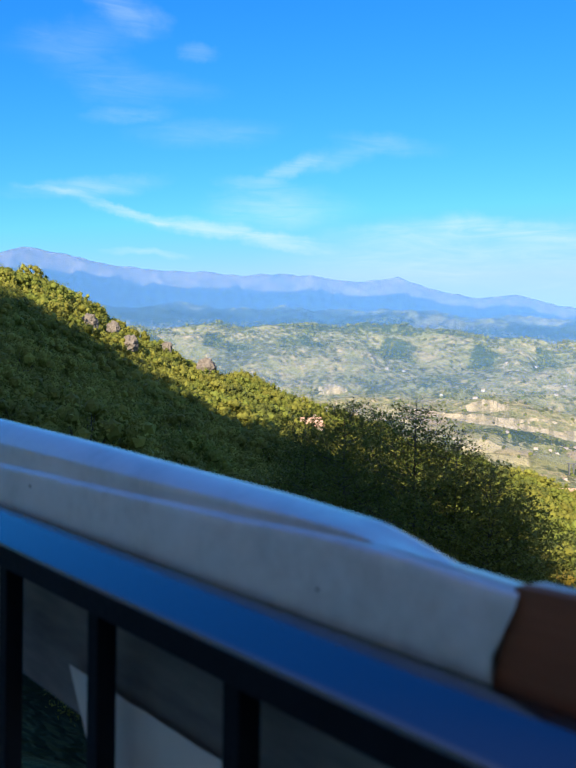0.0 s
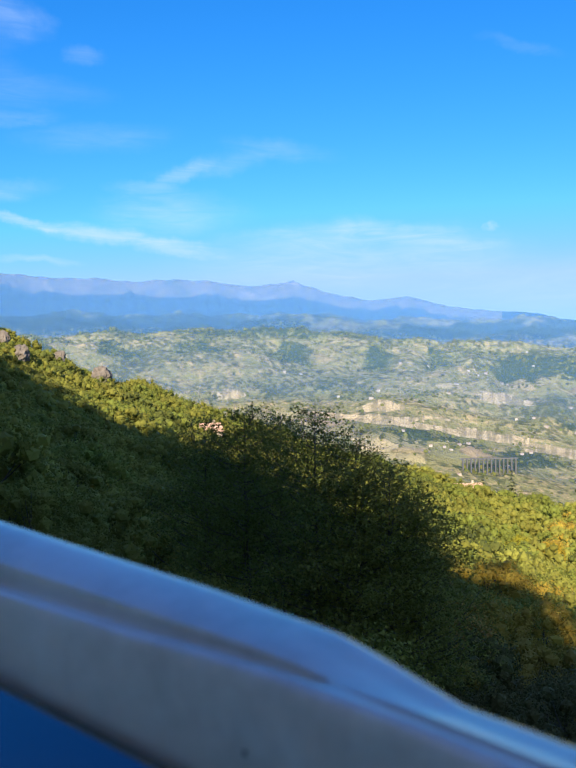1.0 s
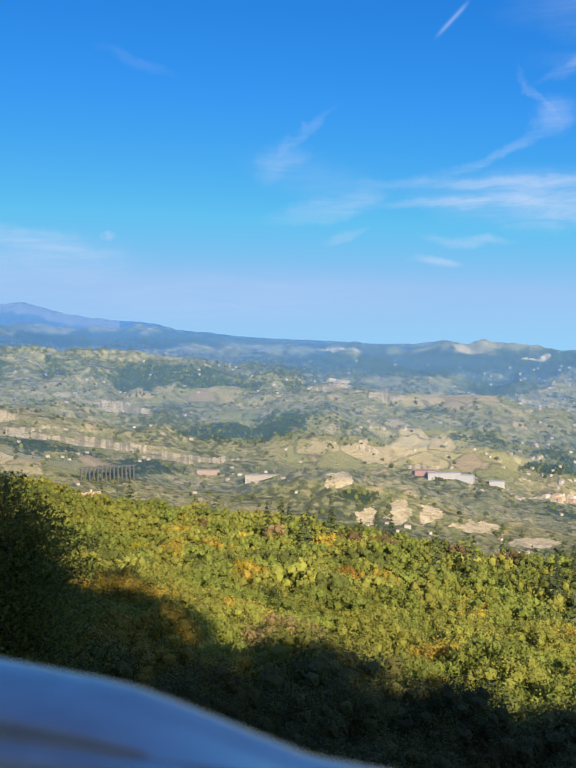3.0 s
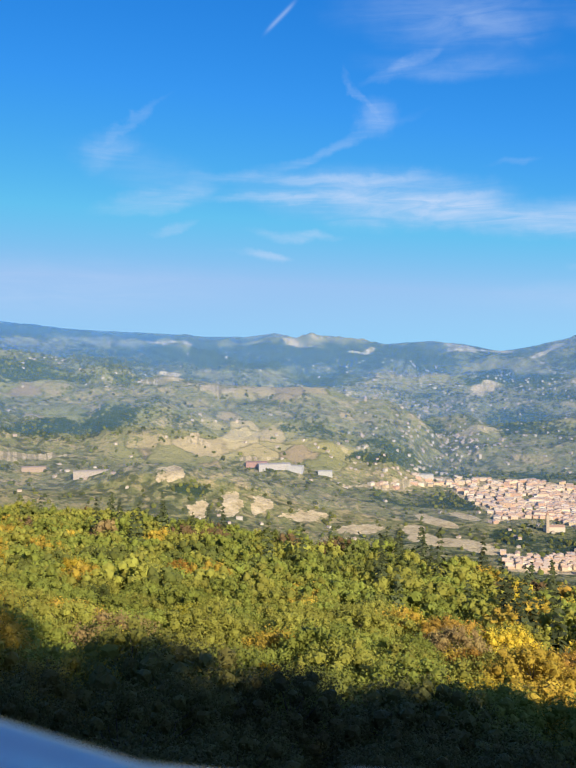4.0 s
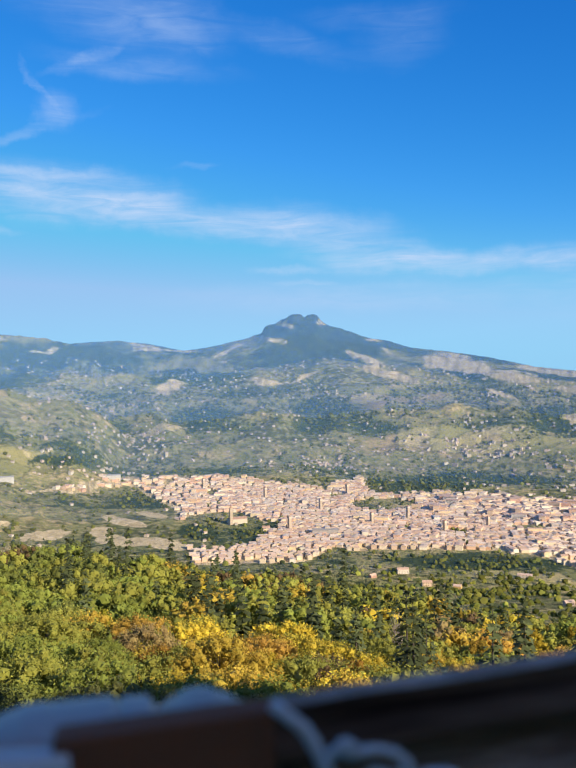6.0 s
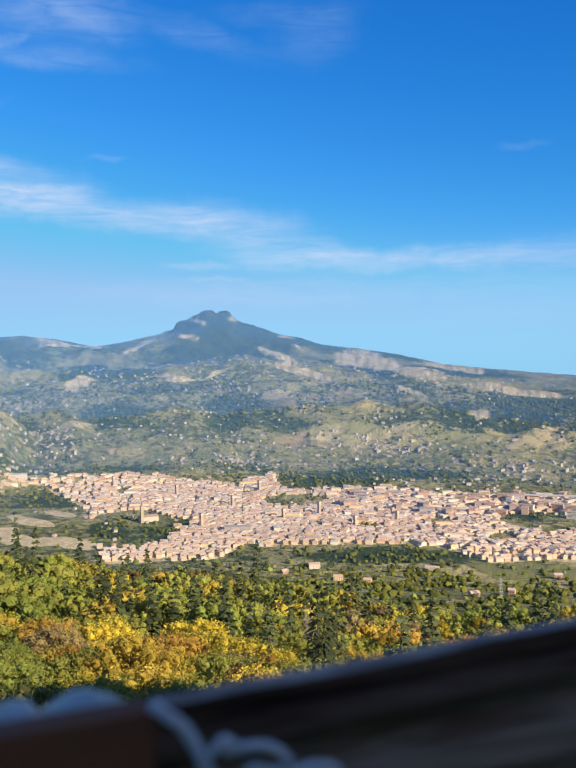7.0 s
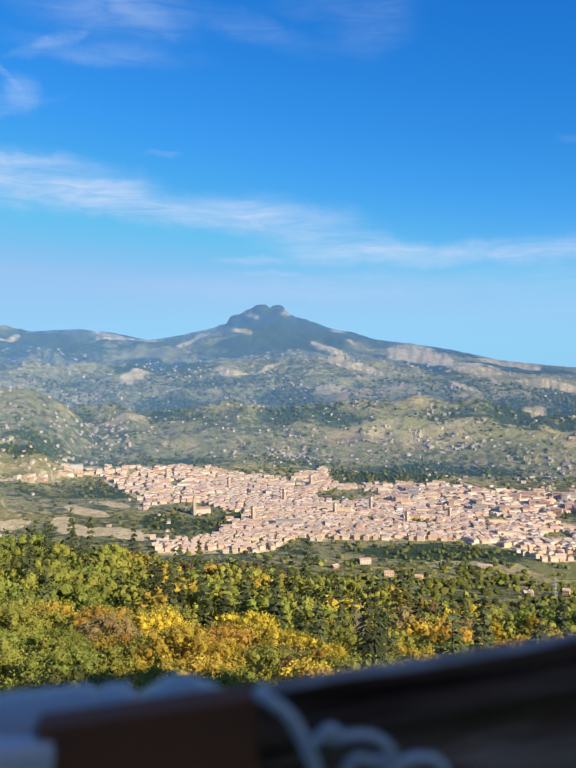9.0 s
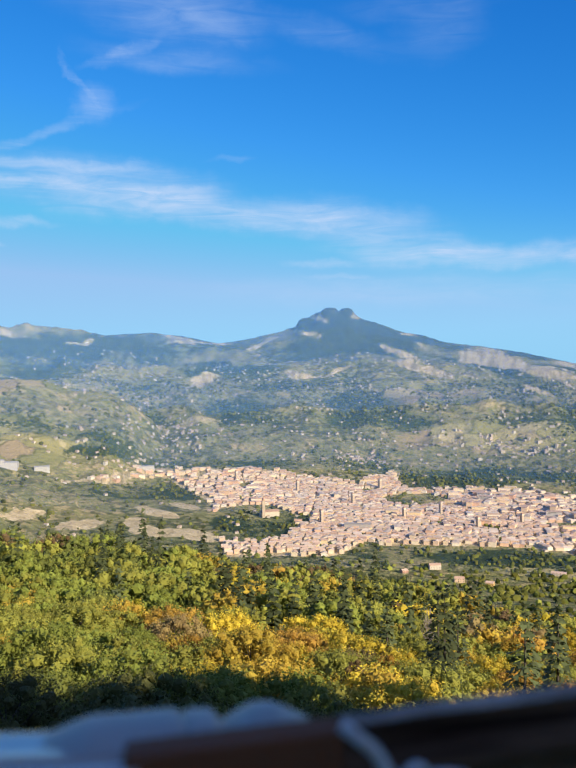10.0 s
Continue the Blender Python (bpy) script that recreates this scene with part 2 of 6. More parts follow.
def ground_material():
    """Woods, dry grass, ploughed fields and bare clay, by the cover laid down with the ground and broken up by noise."""
    m, n = material("countryside")
    cover = n.add("ShaderNodeSeparateColor", {0: n.add("ShaderNodeAttribute", attribute_name="cover").outputs["Color"]})
    at = n.add("ShaderNodeNewGeometry").outputs["Position"]
    low = n.add("ShaderNodeVectorMath", {0: at, 1: (1.0, 1.0, 0.6)}, operation="MULTIPLY").outputs[0]
    n1, n2, n3 = n.noise(low, 0.0035, 6.0), n.noise(low, 0.024, 7.0, 0.7), n.noise(low, 0.11, 5.0, 0.65)
    bend = n.add("ShaderNodeTexNoise", {"Vector": low, "Scale": 0.012, "Detail": 3.0}).outputs[1]
    bent = n.add("ShaderNodeVectorMath", {0: bend, 1: (90.0, 90.0, 0.0), 2: low}, operation="MULTIPLY_ADD").outputs[0]
    cells = n.add("ShaderNodeTexVoronoi", {"Vector": bent, "Scale": 0.0095, "Randomness": 0.95})
    plot = n.add("ShaderNodeSeparateColor", {0: cells.outputs["Color"]})
    edge = n.add("ShaderNodeTexVoronoi", {"Vector": bent, "Scale": 0.0095, "Randomness": 0.95}, feature="DISTANCE_TO_EDGE").outputs[0]
    n4 = n.noise(low, 0.055, 4.0, 0.6)
    grass = n.ramp(n.math("ADD", n.math("MULTIPLY", n2, 0.6), n.math("MULTIPLY", n3, 0.4)), [(0.36, (0.115, 0.14, 0.048)), (0.47, (0.235, 0.245, 0.098)), (0.60, (0.50, 0.40, 0.21))])
    crop = n.ramp(plot.outputs[0], [(0.0, (0.21, 0.21, 0.085)), (0.3, (0.32, 0.285, 0.13)), (0.5, (0.50, 0.40, 0.22)), (0.7, (0.36, 0.265, 0.17)), (0.85, (0.54, 0.44, 0.27)), (1.0, (0.25, 0.245, 0.10))])
    crop = n.mix(n.span(n3, 0.3, 0.7, 0.0, 0.35), crop, (0.18, 0.18, 0.07))
    # thickets, and hedges along some of the plots
    scrub = n.ramp(n3, [(0.35, (0.040, 0.062, 0.024)), (0.65, (0.095, 0.115, 0.042))])
    hedge = n.span(n.math("ADD", edge, n.math("MULTIPLY", n3, 0.12)), 0.085, 0.125, n.span(n2, 0.42, 0.54, 0.0, 0.55), 0.0)
    grass = n.mix(1.0, grass, (1.22, 1.14, 1.12), "MULTIPLY")
    crop = n.mix(1.0, crop, (1.26, 1.26, 1.10), "MULTIPLY")
    grass = n.mix(n.span(n.math("ADD", n.math("ADD", n.math("MULTIPLY", n4, 0.5), n.math("MULTIPLY", n2, 0.3)), n.math("MULTIPLY", n1, 0.4)), 0.605, 0.655, 0.0, 0.85), grass, scrub)
    wood = n.ramp(n3, [(0.3, (0.024, 0.042, 0.018)), (0.52, (0.052, 0.078, 0.030)), (0.72, (0.10, 0.12, 0.045))])
    clay = n.ramp(n.math("ADD", n.math("MULTIPLY", n2, 0.5), n.math("MULTIPLY", n3, 0.5)), [(0.36, (0.38, 0.29, 0.14)), (0.5, (0.64, 0.51, 0.29)), (0.64, (0.82, 0.69, 0.44))])
    # rain has cut the bare slopes into upright furrows
    xyz = n.add("ShaderNodeSeparateXYZ", {0: at})
    away = n.add("ShaderNodeVectorMath", {0: n.add("ShaderNodeCombineXYZ", {0: xyz.outputs[0], 1: xyz.outputs[1], 2: 0.0}).outputs[0]}, operation="LENGTH").outputs["Value"]
    turn = n.math("MULTIPLY", n.math("ARCTAN2", n.math("MULTIPLY", xyz.outputs[0], -1.0), xyz.outputs[1]), 57.2958)
    rill = n.noise(n.add("ShaderNodeCombineXYZ", {0: n.math("MULTIPLY", turn, 2.6), 1: n.math("MULTIPLY", xyz.outputs[2], 0.012), 2: 0.0}).outputs[0], 1.0, 4.0, 0.6)
    clay = n.mix(n.math("MULTIPLY", n.span(rill, 0.48, 0.55), n.math("MULTIPLY", n.span(cover.outputs[0], 0.6, 1.0, 0.75, 0.5), n.span(away, 2230.0, 2380.0))), clay, (0.19, 0.18, 0.09))
    jig = n.math("MULTIPLY", n.math("SUBTRACT", n.math("ADD", n.math("MULTIPLY", n2, 0.55), n.math("MULTIPLY", n3, 0.45)), 0.5), 2.5)
    col = n.mix(n.span(n.math("ADD", cover.outputs[1], jig), 0.42, 0.58), grass, crop)
    col = n.mix(hedge, col, scrub)
    col = n.mix(n.span(n.math("ADD", cover.outputs[2], jig), 0.44, 0.60), col, wood)
    col = n.mix(n.span(n.math("ADD", cover.outputs[0], n.math("MULTIPLY", jig, 0.7)), 0.45, 0.50), col, clay)
    # the bare high range: grey stone, low woods, gullies painted dark for shadow, pale screes
    stone = n.ramp(n2, [(0.38, (0.14, 0.12, 0.11)), (0.64, (0.26, 0.21, 0.175))])
    stone = n.mix(n.span(n.math("ADD", cover.outputs[2], n.math("MULTIPLY", jig, 0.35)), 0.30, 0.75), stone, (0.05, 0.075, 0.05))
    stone = n.mix(n.span(n.math("ADD", cover.outputs[0], n.math("MULTIPLY", jig, 0.2)), 0.29, 0.33, 0.0, 0.55), stone, (0.50, 0.43, 0.37))
    col = n.mix(n.span(away, 4540.0, 4580.0), col, stone)
    relief = n.math("ADD", n.math("MULTIPLY", n3, 8.0), n.math("MULTIPLY", n2, 16.0))
    bump = n.add("ShaderNodeBump", {"Strength": 0.9, "Distance": 1.0, "Height": relief}).outputs[0]
    finish(n, n.add("ShaderNodeBsdfPrincipled", {"Base Color": col, "Roughness": 0.95, "Specular IOR Level": 0.1, "Normal": bump}).outputs[0])
    return m


M_GROUND = ground_material()


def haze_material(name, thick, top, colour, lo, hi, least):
    """A see-through sheet standing in for haze: a diffuse colour over transparency, less with height."""
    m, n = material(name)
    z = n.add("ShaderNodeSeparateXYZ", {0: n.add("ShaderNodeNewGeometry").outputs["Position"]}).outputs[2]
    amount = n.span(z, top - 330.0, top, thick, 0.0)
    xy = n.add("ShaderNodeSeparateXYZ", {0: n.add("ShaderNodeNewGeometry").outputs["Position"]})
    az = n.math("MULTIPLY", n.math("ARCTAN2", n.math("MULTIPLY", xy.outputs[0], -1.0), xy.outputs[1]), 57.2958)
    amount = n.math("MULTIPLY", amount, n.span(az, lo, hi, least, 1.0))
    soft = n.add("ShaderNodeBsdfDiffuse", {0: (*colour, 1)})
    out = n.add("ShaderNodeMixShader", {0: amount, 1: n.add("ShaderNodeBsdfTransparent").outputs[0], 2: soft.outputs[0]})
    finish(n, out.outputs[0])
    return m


# ---- building helpers ----
def fill(me, verts, faces, mats=(), tint=None, smooth=False):
    """Fills a mesh from arrays: faces is a list of index arrays (n x 3, n x 4)."""
    verts = np.asarray(verts, np.float32)
    faces = [np.asarray(f, np.int32) for f in faces if len(f)]
    me.vertices.add(len(verts))
    me.vertices.foreach_set("co", verts.ravel())
    loops = np.concatenate([f.ravel() for f in faces])
    sizes = np.concatenate([np.full(len(f), f.shape[1], np.int32) for f in faces])
    me.loops.add(len(loops))
    me.loops.foreach_set("vertex_index", loops)
    me.polygons.add(len(sizes))
    me.polygons.foreach_set("loop_start", np.concatenate([[0], np.cumsum(sizes)[:-1]]).astype(np.int32))
    me.polygons.foreach_set("use_smooth", np.full(len(sizes), smooth))
    if tint is not None:
        at = me.attributes.new("tint", "FLOAT_COLOR", "POINT")
        at.data.foreach_set("color", np.concatenate([np.asarray(tint, np.float32), np.ones((len(verts), 1), np.float32)], 1).ravel())
    for mt in mats:
        me.materials.append(mt)
    me.update(calc_edges=True)
    return me


def array_part(name, verts, faces, mat, parent=None, label="", tint=None, smooth=False):
    ob = new(name, fill(bpy.data.meshes.new(name), verts, faces, [mat], tint, smooth))
    ob.parent = parent
    return tagged(ob, label)


def part(name, bm, mat, parent=None, label="", smooth=False):
    me = bpy.data.meshes.new(name)
    for f in bm.faces:
        f.smooth = smooth
    bm.to_mesh(me)
    bm.free()
    me.materials.append(mat)
    ob = new(name, me)
    ob.parent = parent
    return tagged(ob, label)


def box(bm, lo, hi, bevel=0.0):
    g = bmesh.ops.create_cube(bm, size=1.0)
    for v in g["verts"]:
        v.co = Vector([lo[i] + (v.co[i] + 0.5) * (hi[i] - lo[i]) for i in range(3)])
    if bevel:
        es = list({e for v in g["verts"] for e in v.link_edges})
        bmesh.ops.bevel(bm, geom=es, offset=bevel, segments=2, affect="EDGES", profile=0.6)
    return bm


LATTICE = np.random.default_rng(11).random((256, 256))


def value_noise(x, y):
    xi, yi = np.floor(x).astype(int), np.floor(y).astype(int)
    fx, fy = x - xi, y - yi
    fx, fy = fx * fx * (3 - 2 * fx), fy * fy * (3 - 2 * fy)
    a, b = LATTICE[xi & 255, yi & 255], LATTICE[(xi + 1) & 255, yi & 255]
    c, d = LATTICE[xi & 255, (yi + 1) & 255], LATTICE[(xi + 1) & 255, (yi + 1) & 255]
    return (a * (1 - fx) + b * fx) * (1 - fy) + (c * (1 - fx) + d * fx) * fy


def fbm(x, y, size, octaves=5, seed=0.0, ridged=False):
    """Noise of about -1 to 1; ridged: sharp crests and round gullies."""
    out, amp, tot = 0.0, 1.0, 0.0
    for k in range(octaves):
        v = value_noise(x / size + 17.3 * k + seed, y / size - 9.1 * k + 3.7 * seed) * 2 - 1
        out = out + amp * ((1 - 2 * np.abs(v)) if ridged else v)
        tot, amp, size = tot + amp, amp * 0.5, size * 0.5
    return out / tot


def ease(v, a, b):
    t = np.clip((v - a) / (b - a), 0, 1)
    return t * t * (3 - 2 * t)


def polar(x, y):
    return np.degrees(np.arctan2(-x, y)), np.hypot(x, y)


def curve(az, pairs):
    """A smooth line through (heading, value) pairs."""
    p = np.array(sorted(pairs))
    return np.interp(az, p[:, 0], p[:, 1])

# ---- the ground: one sheet from the house to the skyline ----
EYE = 1.1
# height angle of the land, by heading, at eight distances
SHELLS = np.array([1500, 1900, 2300, 2700, 3100, 3600, 4100, 4500.0])
LAND = {
    55: (-9, -6.5, -4.6, -2.4, 0.2, 1.5, 2.6, 3.4), 43: (-10, -6.5, -3.7, -2.6, -0.4, 1.8, 2.7, 3.2), 35: (-11, -7.5, -4.5, -2.3, -1.1, 1.2, 2.3, 2.6),
    25: (-12.5, -9.2, -6.6, -4.0, -1.2, 0.1, 1.7, 2.6), 15: (-13.5, -10.6, -7.6, -4.6, -1.4, -0.3, 1.1, 2.0),
}
LAND_EAST = {
    6: (-14.3, -11.3, -8.4, -6.5, -3.6, -1.6, 0.5, 1.8), 0: (-14.6, -11.6, -9.2, -7.5, -5.0, -2.2, 0.1, 1.2), -8: (-14.8, -11.9, -9.3, -7.3, -4.6, -2.1, -0.2, 0.7),
    -14: (-14.9, -12.0, -9.4, -7.4, -4.7, -1.9, 0.3, 1.4), -20: (-14.9, -12.0, -9.7, -7.8, -4.7, -2.0, 0.0, 0.8), -27: (-14.9, -12.2, -9.9, -8.1, -4.6, -2.3, -0.8, -0.3),
    -38: (-14.8, -12.2, -10.0, -8.3, -5.2, -3.4, -2.2, -1.6),
}
WEST_SKYLINE = [(75, 6.3), (69.4, 6.7), (68.1, 7.15), (65.5, 6.8), (63, 6.3), (59.5, 5.95), (56.3, 5.95), (54.1, 5.75), (52.1, 5.9), (49.2, 5.85), (47.2, 5.5), (45.9, 5.48),
                (43.6, 5.8), (42.5, 5.4), (41.4, 5.0), (38.4, 4.42), (36, 4.68), (33.5, 3.95), (31.6, 3.65), (27.7, 3.37), (26.5, 2.95), (22.8, 2.6), (20.9, 2.3), (17, 1.6), (12, 0.5)]
EAST_SKYLINE = [(24, 2.55), (20, 2.3), (16, 2.1), (12.8, 1.88), (10.4, 1.85), (8.5, 2.1), (6.6, 1.64), (4.8, 1.88), (2, 1.24), (-1.9, 1.45), (-4.2, 1.17), (-6.3, 0.7),
                (-8.2, 1.0), (-10.1, 1.4), (-11.5, 1.8), (-11.7, 2.3), (-12.3, 2.3), (-12.7, 2.6), (-13.5, 3.0), (-14.3, 2.85), (-15.1, 2.95), (-15.5, 2.4), (-16.9, 2.0), (-18.5, 1.4), (-19.8, 1.2),
                (-21.3, 0.7), (-23.8, 0.4), (-26.3, 0.0), (-29.4, -0.7), (-32.1, -1.0), (-38, -1.5), (-50, -2.0)]
FOREST_TOP = [(75, 6.2), (69.4, 6.0), (67.6, 5.8), (66, 5.2), (63.3, 3.3), (59, 1.1), (57, -0.1), (53, -0.9), (50.4, -2.0), (47, -3.2), (42, -5.0), (37, -6.3), (33, -7.2), (27.5, -8.4),
              (23, -9.1), (17.7, -9.5), (13, -10.3), (8, -11.1), (4, -11.5), (0, -12.1), (-3, -12.5), (-6, -13.3), (-9, -13.8), (-16, -14.7), (-22, -15.8), (-28, -16.5), (-33, -16.4), (-45, -15.4)]
FOREST_FAR = [(75, 380), (57, 420), (40, 420), (23, 380), (8, 330), (-5, 300), (-20, 260), (-45, 260)]
FOREST_NEAR = [(75, -6), (60, -11), (45, -17), (30, -22), (15, -25), (0, -27), (-20, -28), (-45, -28)]
# the mountainside behind the house, across and along the sun's way
BACK_AXIS = 212.0
# unseen; heights fitted so its shadow meets the shade line on the forest
BACK_RISE = [(3000, -430), (700, -330), (220, -90), (100, -20), (62, 5), (52, 38), (45, 39), (38, 43), (30, 47), (22, 51), (13, 56), (7, 71), (2, 75), (-4, 77), (-9, 81), (-20, 89), (-50, 106), (-85, 127), (-107, 133), (-130, 147), (-147, 155), (-200, 180), (-400, 205)]
TREE = 8.5
# the hills that stand out in the valley: distance, front and back slope, depth of the gullies, crest by heading and height angle
RIDGES = [
    (2200, 0.42, 0.5, 0.9, [(60, -14), (27, -10), (22, -7.6), (20.2, -6.9), (18.1, -6.5), (14.9, -6.5), (11.3, -7.0), (8.2, -8.1), (6.4, -9.1), (4, -11), (0, -14), (-50, -16)]),
    (2580, 0.5, 0.5, 0.8, [(60, -9), (44, -4.6), (40.3, -3.2), (38.5, -2.4), (37, -2.2), (35.8, -2.9), (31.5, -4.4), (28, -6), (22, -10), (-50, -16)]),
    (2820, 0.46, 0.6, 0.8, [(60, -12), (25.5, -7), (23.1, -4.2), (21.2, -2.9), (19.6, -1.9), (17.7, -2.2), (16.5, -3.4), (15, -4.6), (12, -8), (-50, -16)]),
    (2900, 0.45, 0.6, 0.8, [(60, -9), (36, -4.5), (32.4, -2.8), (31.2, -2.2), (29, -1.6), (27.1, -1.2), (25.2, -2.3), (23.7, -3.7), (22.5, -5.5), (18, -9), (-50, -16)]),
    (2960, 0.42, 0.5, 0.8, [(60, -6), (43, -2.2), (40.2, -0.8), (37.9, -0.5), (35.5, -0.4), (33, -0.8), (31.8, -1.7), (29, -4), (24, -8), (-50, -16)]),
    (3000, 0.42, 0.5, 0.8, [(60, -9), (24, -6), (20, -2.4), (18.3, -1.2), (16.3, -0.6), (14.2, -1.0), (11.8, -1.4), (8.1, -1.45), (5, -1.6), (3.1, -2.3), (1.2, -2.3), (-0.7, -3.3), (-1.9, -4.4), (-2.5, -5.5), (-5, -9), (-50, -16)]),
    (3040, 0.4, 0.5, 0.8, [(60, -6), (28, -2.6), (25.2, -1.3), (23.7, -0.9), (22.4, -0.9), (20.5, -1.7), (19, -2.5), (16, -6), (-50, -16)]),
    (3300, 0.5, 0.5, 1.6, [(75, 0.5), (57.3, 1.3), (54.5, 1.6), (51.3, 1.7), (45.6, 1.7), (43.1, 2.0), (41.7, 1.4), (39.5, 1.3), (37.3, 1.3), (34.8, 1.5), (31.2, 0.8), (26.2, 0.4), (24, 0.4), (22.5, -0.4), (18, -3), (10, -8), (-50, -16)]),
    (3950, 0.36, 0.4, 0.9, [(75, 3.5), (62, 3.4), (58, 3.7), (54, 2.9), (50, 3.3), (44, 3.4), (41, 3.5), (38.4, 3.1), (34, 2.8), (30.5, 2.5), (28, 2.7), (24.9, 2.5), (21.7, 2.1), (19.2, 1.9), (17.1, 0.8), (15.5, -0.3), (12, -3), (-50, -12)]),
]


def land_angle(az, r):
    rows = sorted({**LAND, **LAND_EAST}.items())
    keys = np.array([k for k, _ in rows], float)
    cols = np.array([v for _, v in rows], float)
    per = np.stack([np.interp(az, keys, cols[:, j]) for j in range(len(SHELLS))], -1)
    t = np.clip(np.interp(r, SHELLS, np.arange(len(SHELLS))), 0, len(SHELLS) - 1.001)
    i = t.astype(int)
    f = (t - i)
    lo = np.take_along_axis(per, i[..., None], -1)[..., 0]
    hi = np.take_along_axis(per, i[..., None] + 1, -1)[..., 0]
    return lo + (hi - lo) * f


def canopy_angle(az, r):
    far, top, near = curve(az, FOREST_FAR), curve(az, FOREST_TOP), curve(az, FOREST_NEAR)
    k = np.clip(np.log(np.maximum(r, 1) / 30.0) / np.log(far / 30.0), -0.6, 1)
    return near + (top - near) * k


def spur(x, y, az):
    """0 on the crest of a spur, to about 0.5 in the gully beside it."""
    return np.abs(((az + 2.2 * fbm(x, y, 480, 2, 4.0) + 0.6 * fbm(x, y, 120, 3, 14.0)) / 5.0) % 1.0 - 0.42)


def height(x, y):
    """The ground's height at a place of the plan."""
    x, y = np.asarray(x, float), np.asarray(y, float)
    az, r = polar(x, y)
    # near slope, under the trees
    far = curve(az, FOREST_FAR)
    near_z = EYE + np.tan(np.radians(canopy_angle(az, r))) * r - TREE * ease(r, 8, 30) + fbm(x, y, 40, 4, 2.0) * 1.6 * ease(r, 15, 60)
    near_z = np.maximum(near_z, -8 - 0.62 * r)
    near_z = np.where(r < 45, np.minimum(near_z, -9.0), near_z)
    # open country
    el = land_angle(az, r)
    z = EYE + np.tan(np.radians(el)) * r
    hilly = ease(r, 2350, 2900) * (1 - 0.85 * ease(r, 4150, 4480))
    z = z + fbm(x, y, 420, 6, 5.0, True) * (36 + 50 * ease(az, -4, 8)) * hilly + fbm(x, y, 900, 3, 8.0) * 30 * hilly
    z = z + fbm(x, y, 160, 5, 1.0, True) * 16 * ease(r, 1200, 1800) * np.where((az < 3) & (r > 1550) & (r < 2800), 0.12, 1.0)
    for r0, front, back, bite, crest in RIDGES:
        top = EYE + np.tan(np.radians(curve(az, crest))) * r0
        d = r - r0 + 45 * fbm(x, y, 300, 3, r0)
        # buttresses run down from the crest, with gullies between them
        rib = spur(x, y, az) * 2 if bite > 1 else 0.5 - 0.75 * fbm(x, y, 210, 4, r0 * 0.01, True)
        fall = (np.sqrt(d * d + 1200) - 34.6) * np.where(d < 0, front, back)
        fall = fall + bite * 42 * (rib - 0.35) * ease(np.abs(d), 20, 130) * (1 - ease(np.abs(d), 260, 520))
        hill = top - fall + fbm(x, y, 70, 4, r0 * 0.1, True) * 5
        k = np.clip((hill - z) / 24, -30, 30)
        z = z + 24 * np.logaddexp(0, k) * (k > -29)
    z = z + fbm(x, y, 190, 5, 15.0, True) * 30 * ease(r, 3600, 3900) * (1 - ease(r, 4430, 4500))
    z = z + fbm(x * 0.8 + 0.5 * y, 0.35 * y, 150, 5, 21.0, True) * 34 * ease(r, 3650, 3950) * (1 - ease(r, 4420, 4500)) * (1 - ease(az, 0, 12))
    calm = 1 - 0.85 * ease(-az, 17, 21) * ease(r, 3750, 4000)
    z = np.where((r > 3600) & (az < -10), EYE + np.tan(np.radians(el)) * r + (z - EYE - np.tan(np.radians(el)) * r) * calm, z)
    # skyline of the near ranges, and the far range behind them
    east = EYE + np.tan(np.radians(curve(az, EAST_SKYLINE) + (0.08 + 0.22 * np.exp(-((az + 13.5) / 2.2) ** 2)) * fbm(az * 40, r, 15, 4, 3.0, True))) * r
    z = np.where(r > 4100, z + (np.minimum(east, 1e9) - z) * ease(r, 4100, 4500), z)
    z = np.where(r > 4500, z - 0.55 * (r - 4500) * (az < 24) - 0.12 * (r - 4500) * (az >= 24), z)
    west = EYE + np.tan(np.radians(curve(az, WEST_SKYLINE) + 0.10 * fbm(az * 40, r, 26, 5, 6.0))) * 4780
    rise = np.clip((r - 4560) / 220.0, 0, 1)
    gully = 0.8 * fbm(az, r * 0.004, 3.2, 5, 7.0, True) + 0.7 * fbm(x, y, 110, 4, 27.0, True)
    z = np.where((r > 4560) & (az > 12), z + (west - z) * rise ** (1.0 - 0.75 * np.clip(gully, -1, 1)), z)
    z = np.where(r > 4790, z - 0.6 * (r - 4790), z)
    # forest slope runs out, then falls to the valley
    drop = ease(r, far + 10, far + 10 + 750)
    edge_z = EYE + np.tan(np.radians(curve(az, FOREST_TOP))) * far - TREE
    low = EYE + np.tan(np.radians(land_angle(az, np.full_like(r, 1500.0)))) * 1500
    mid = edge_z + (low - edge_z) * np.clip((r - far) / (1500 - far), 0, 1) ** 0.75
    z = np.where(r < 1500, mid, z)
    z = np.where(r < far, near_z, z)
    # behind the house an unseen hillside climbs, to throw the forest's shade
    back = np.mod(az, 360)
    ax = radians(BACK_AXIS)
    along = -x * math.sin(ax) + y * math.cos(ax)
    across = x * -math.cos(ax) - y * math.sin(ax)
    rise = curve(across, BACK_RISE)
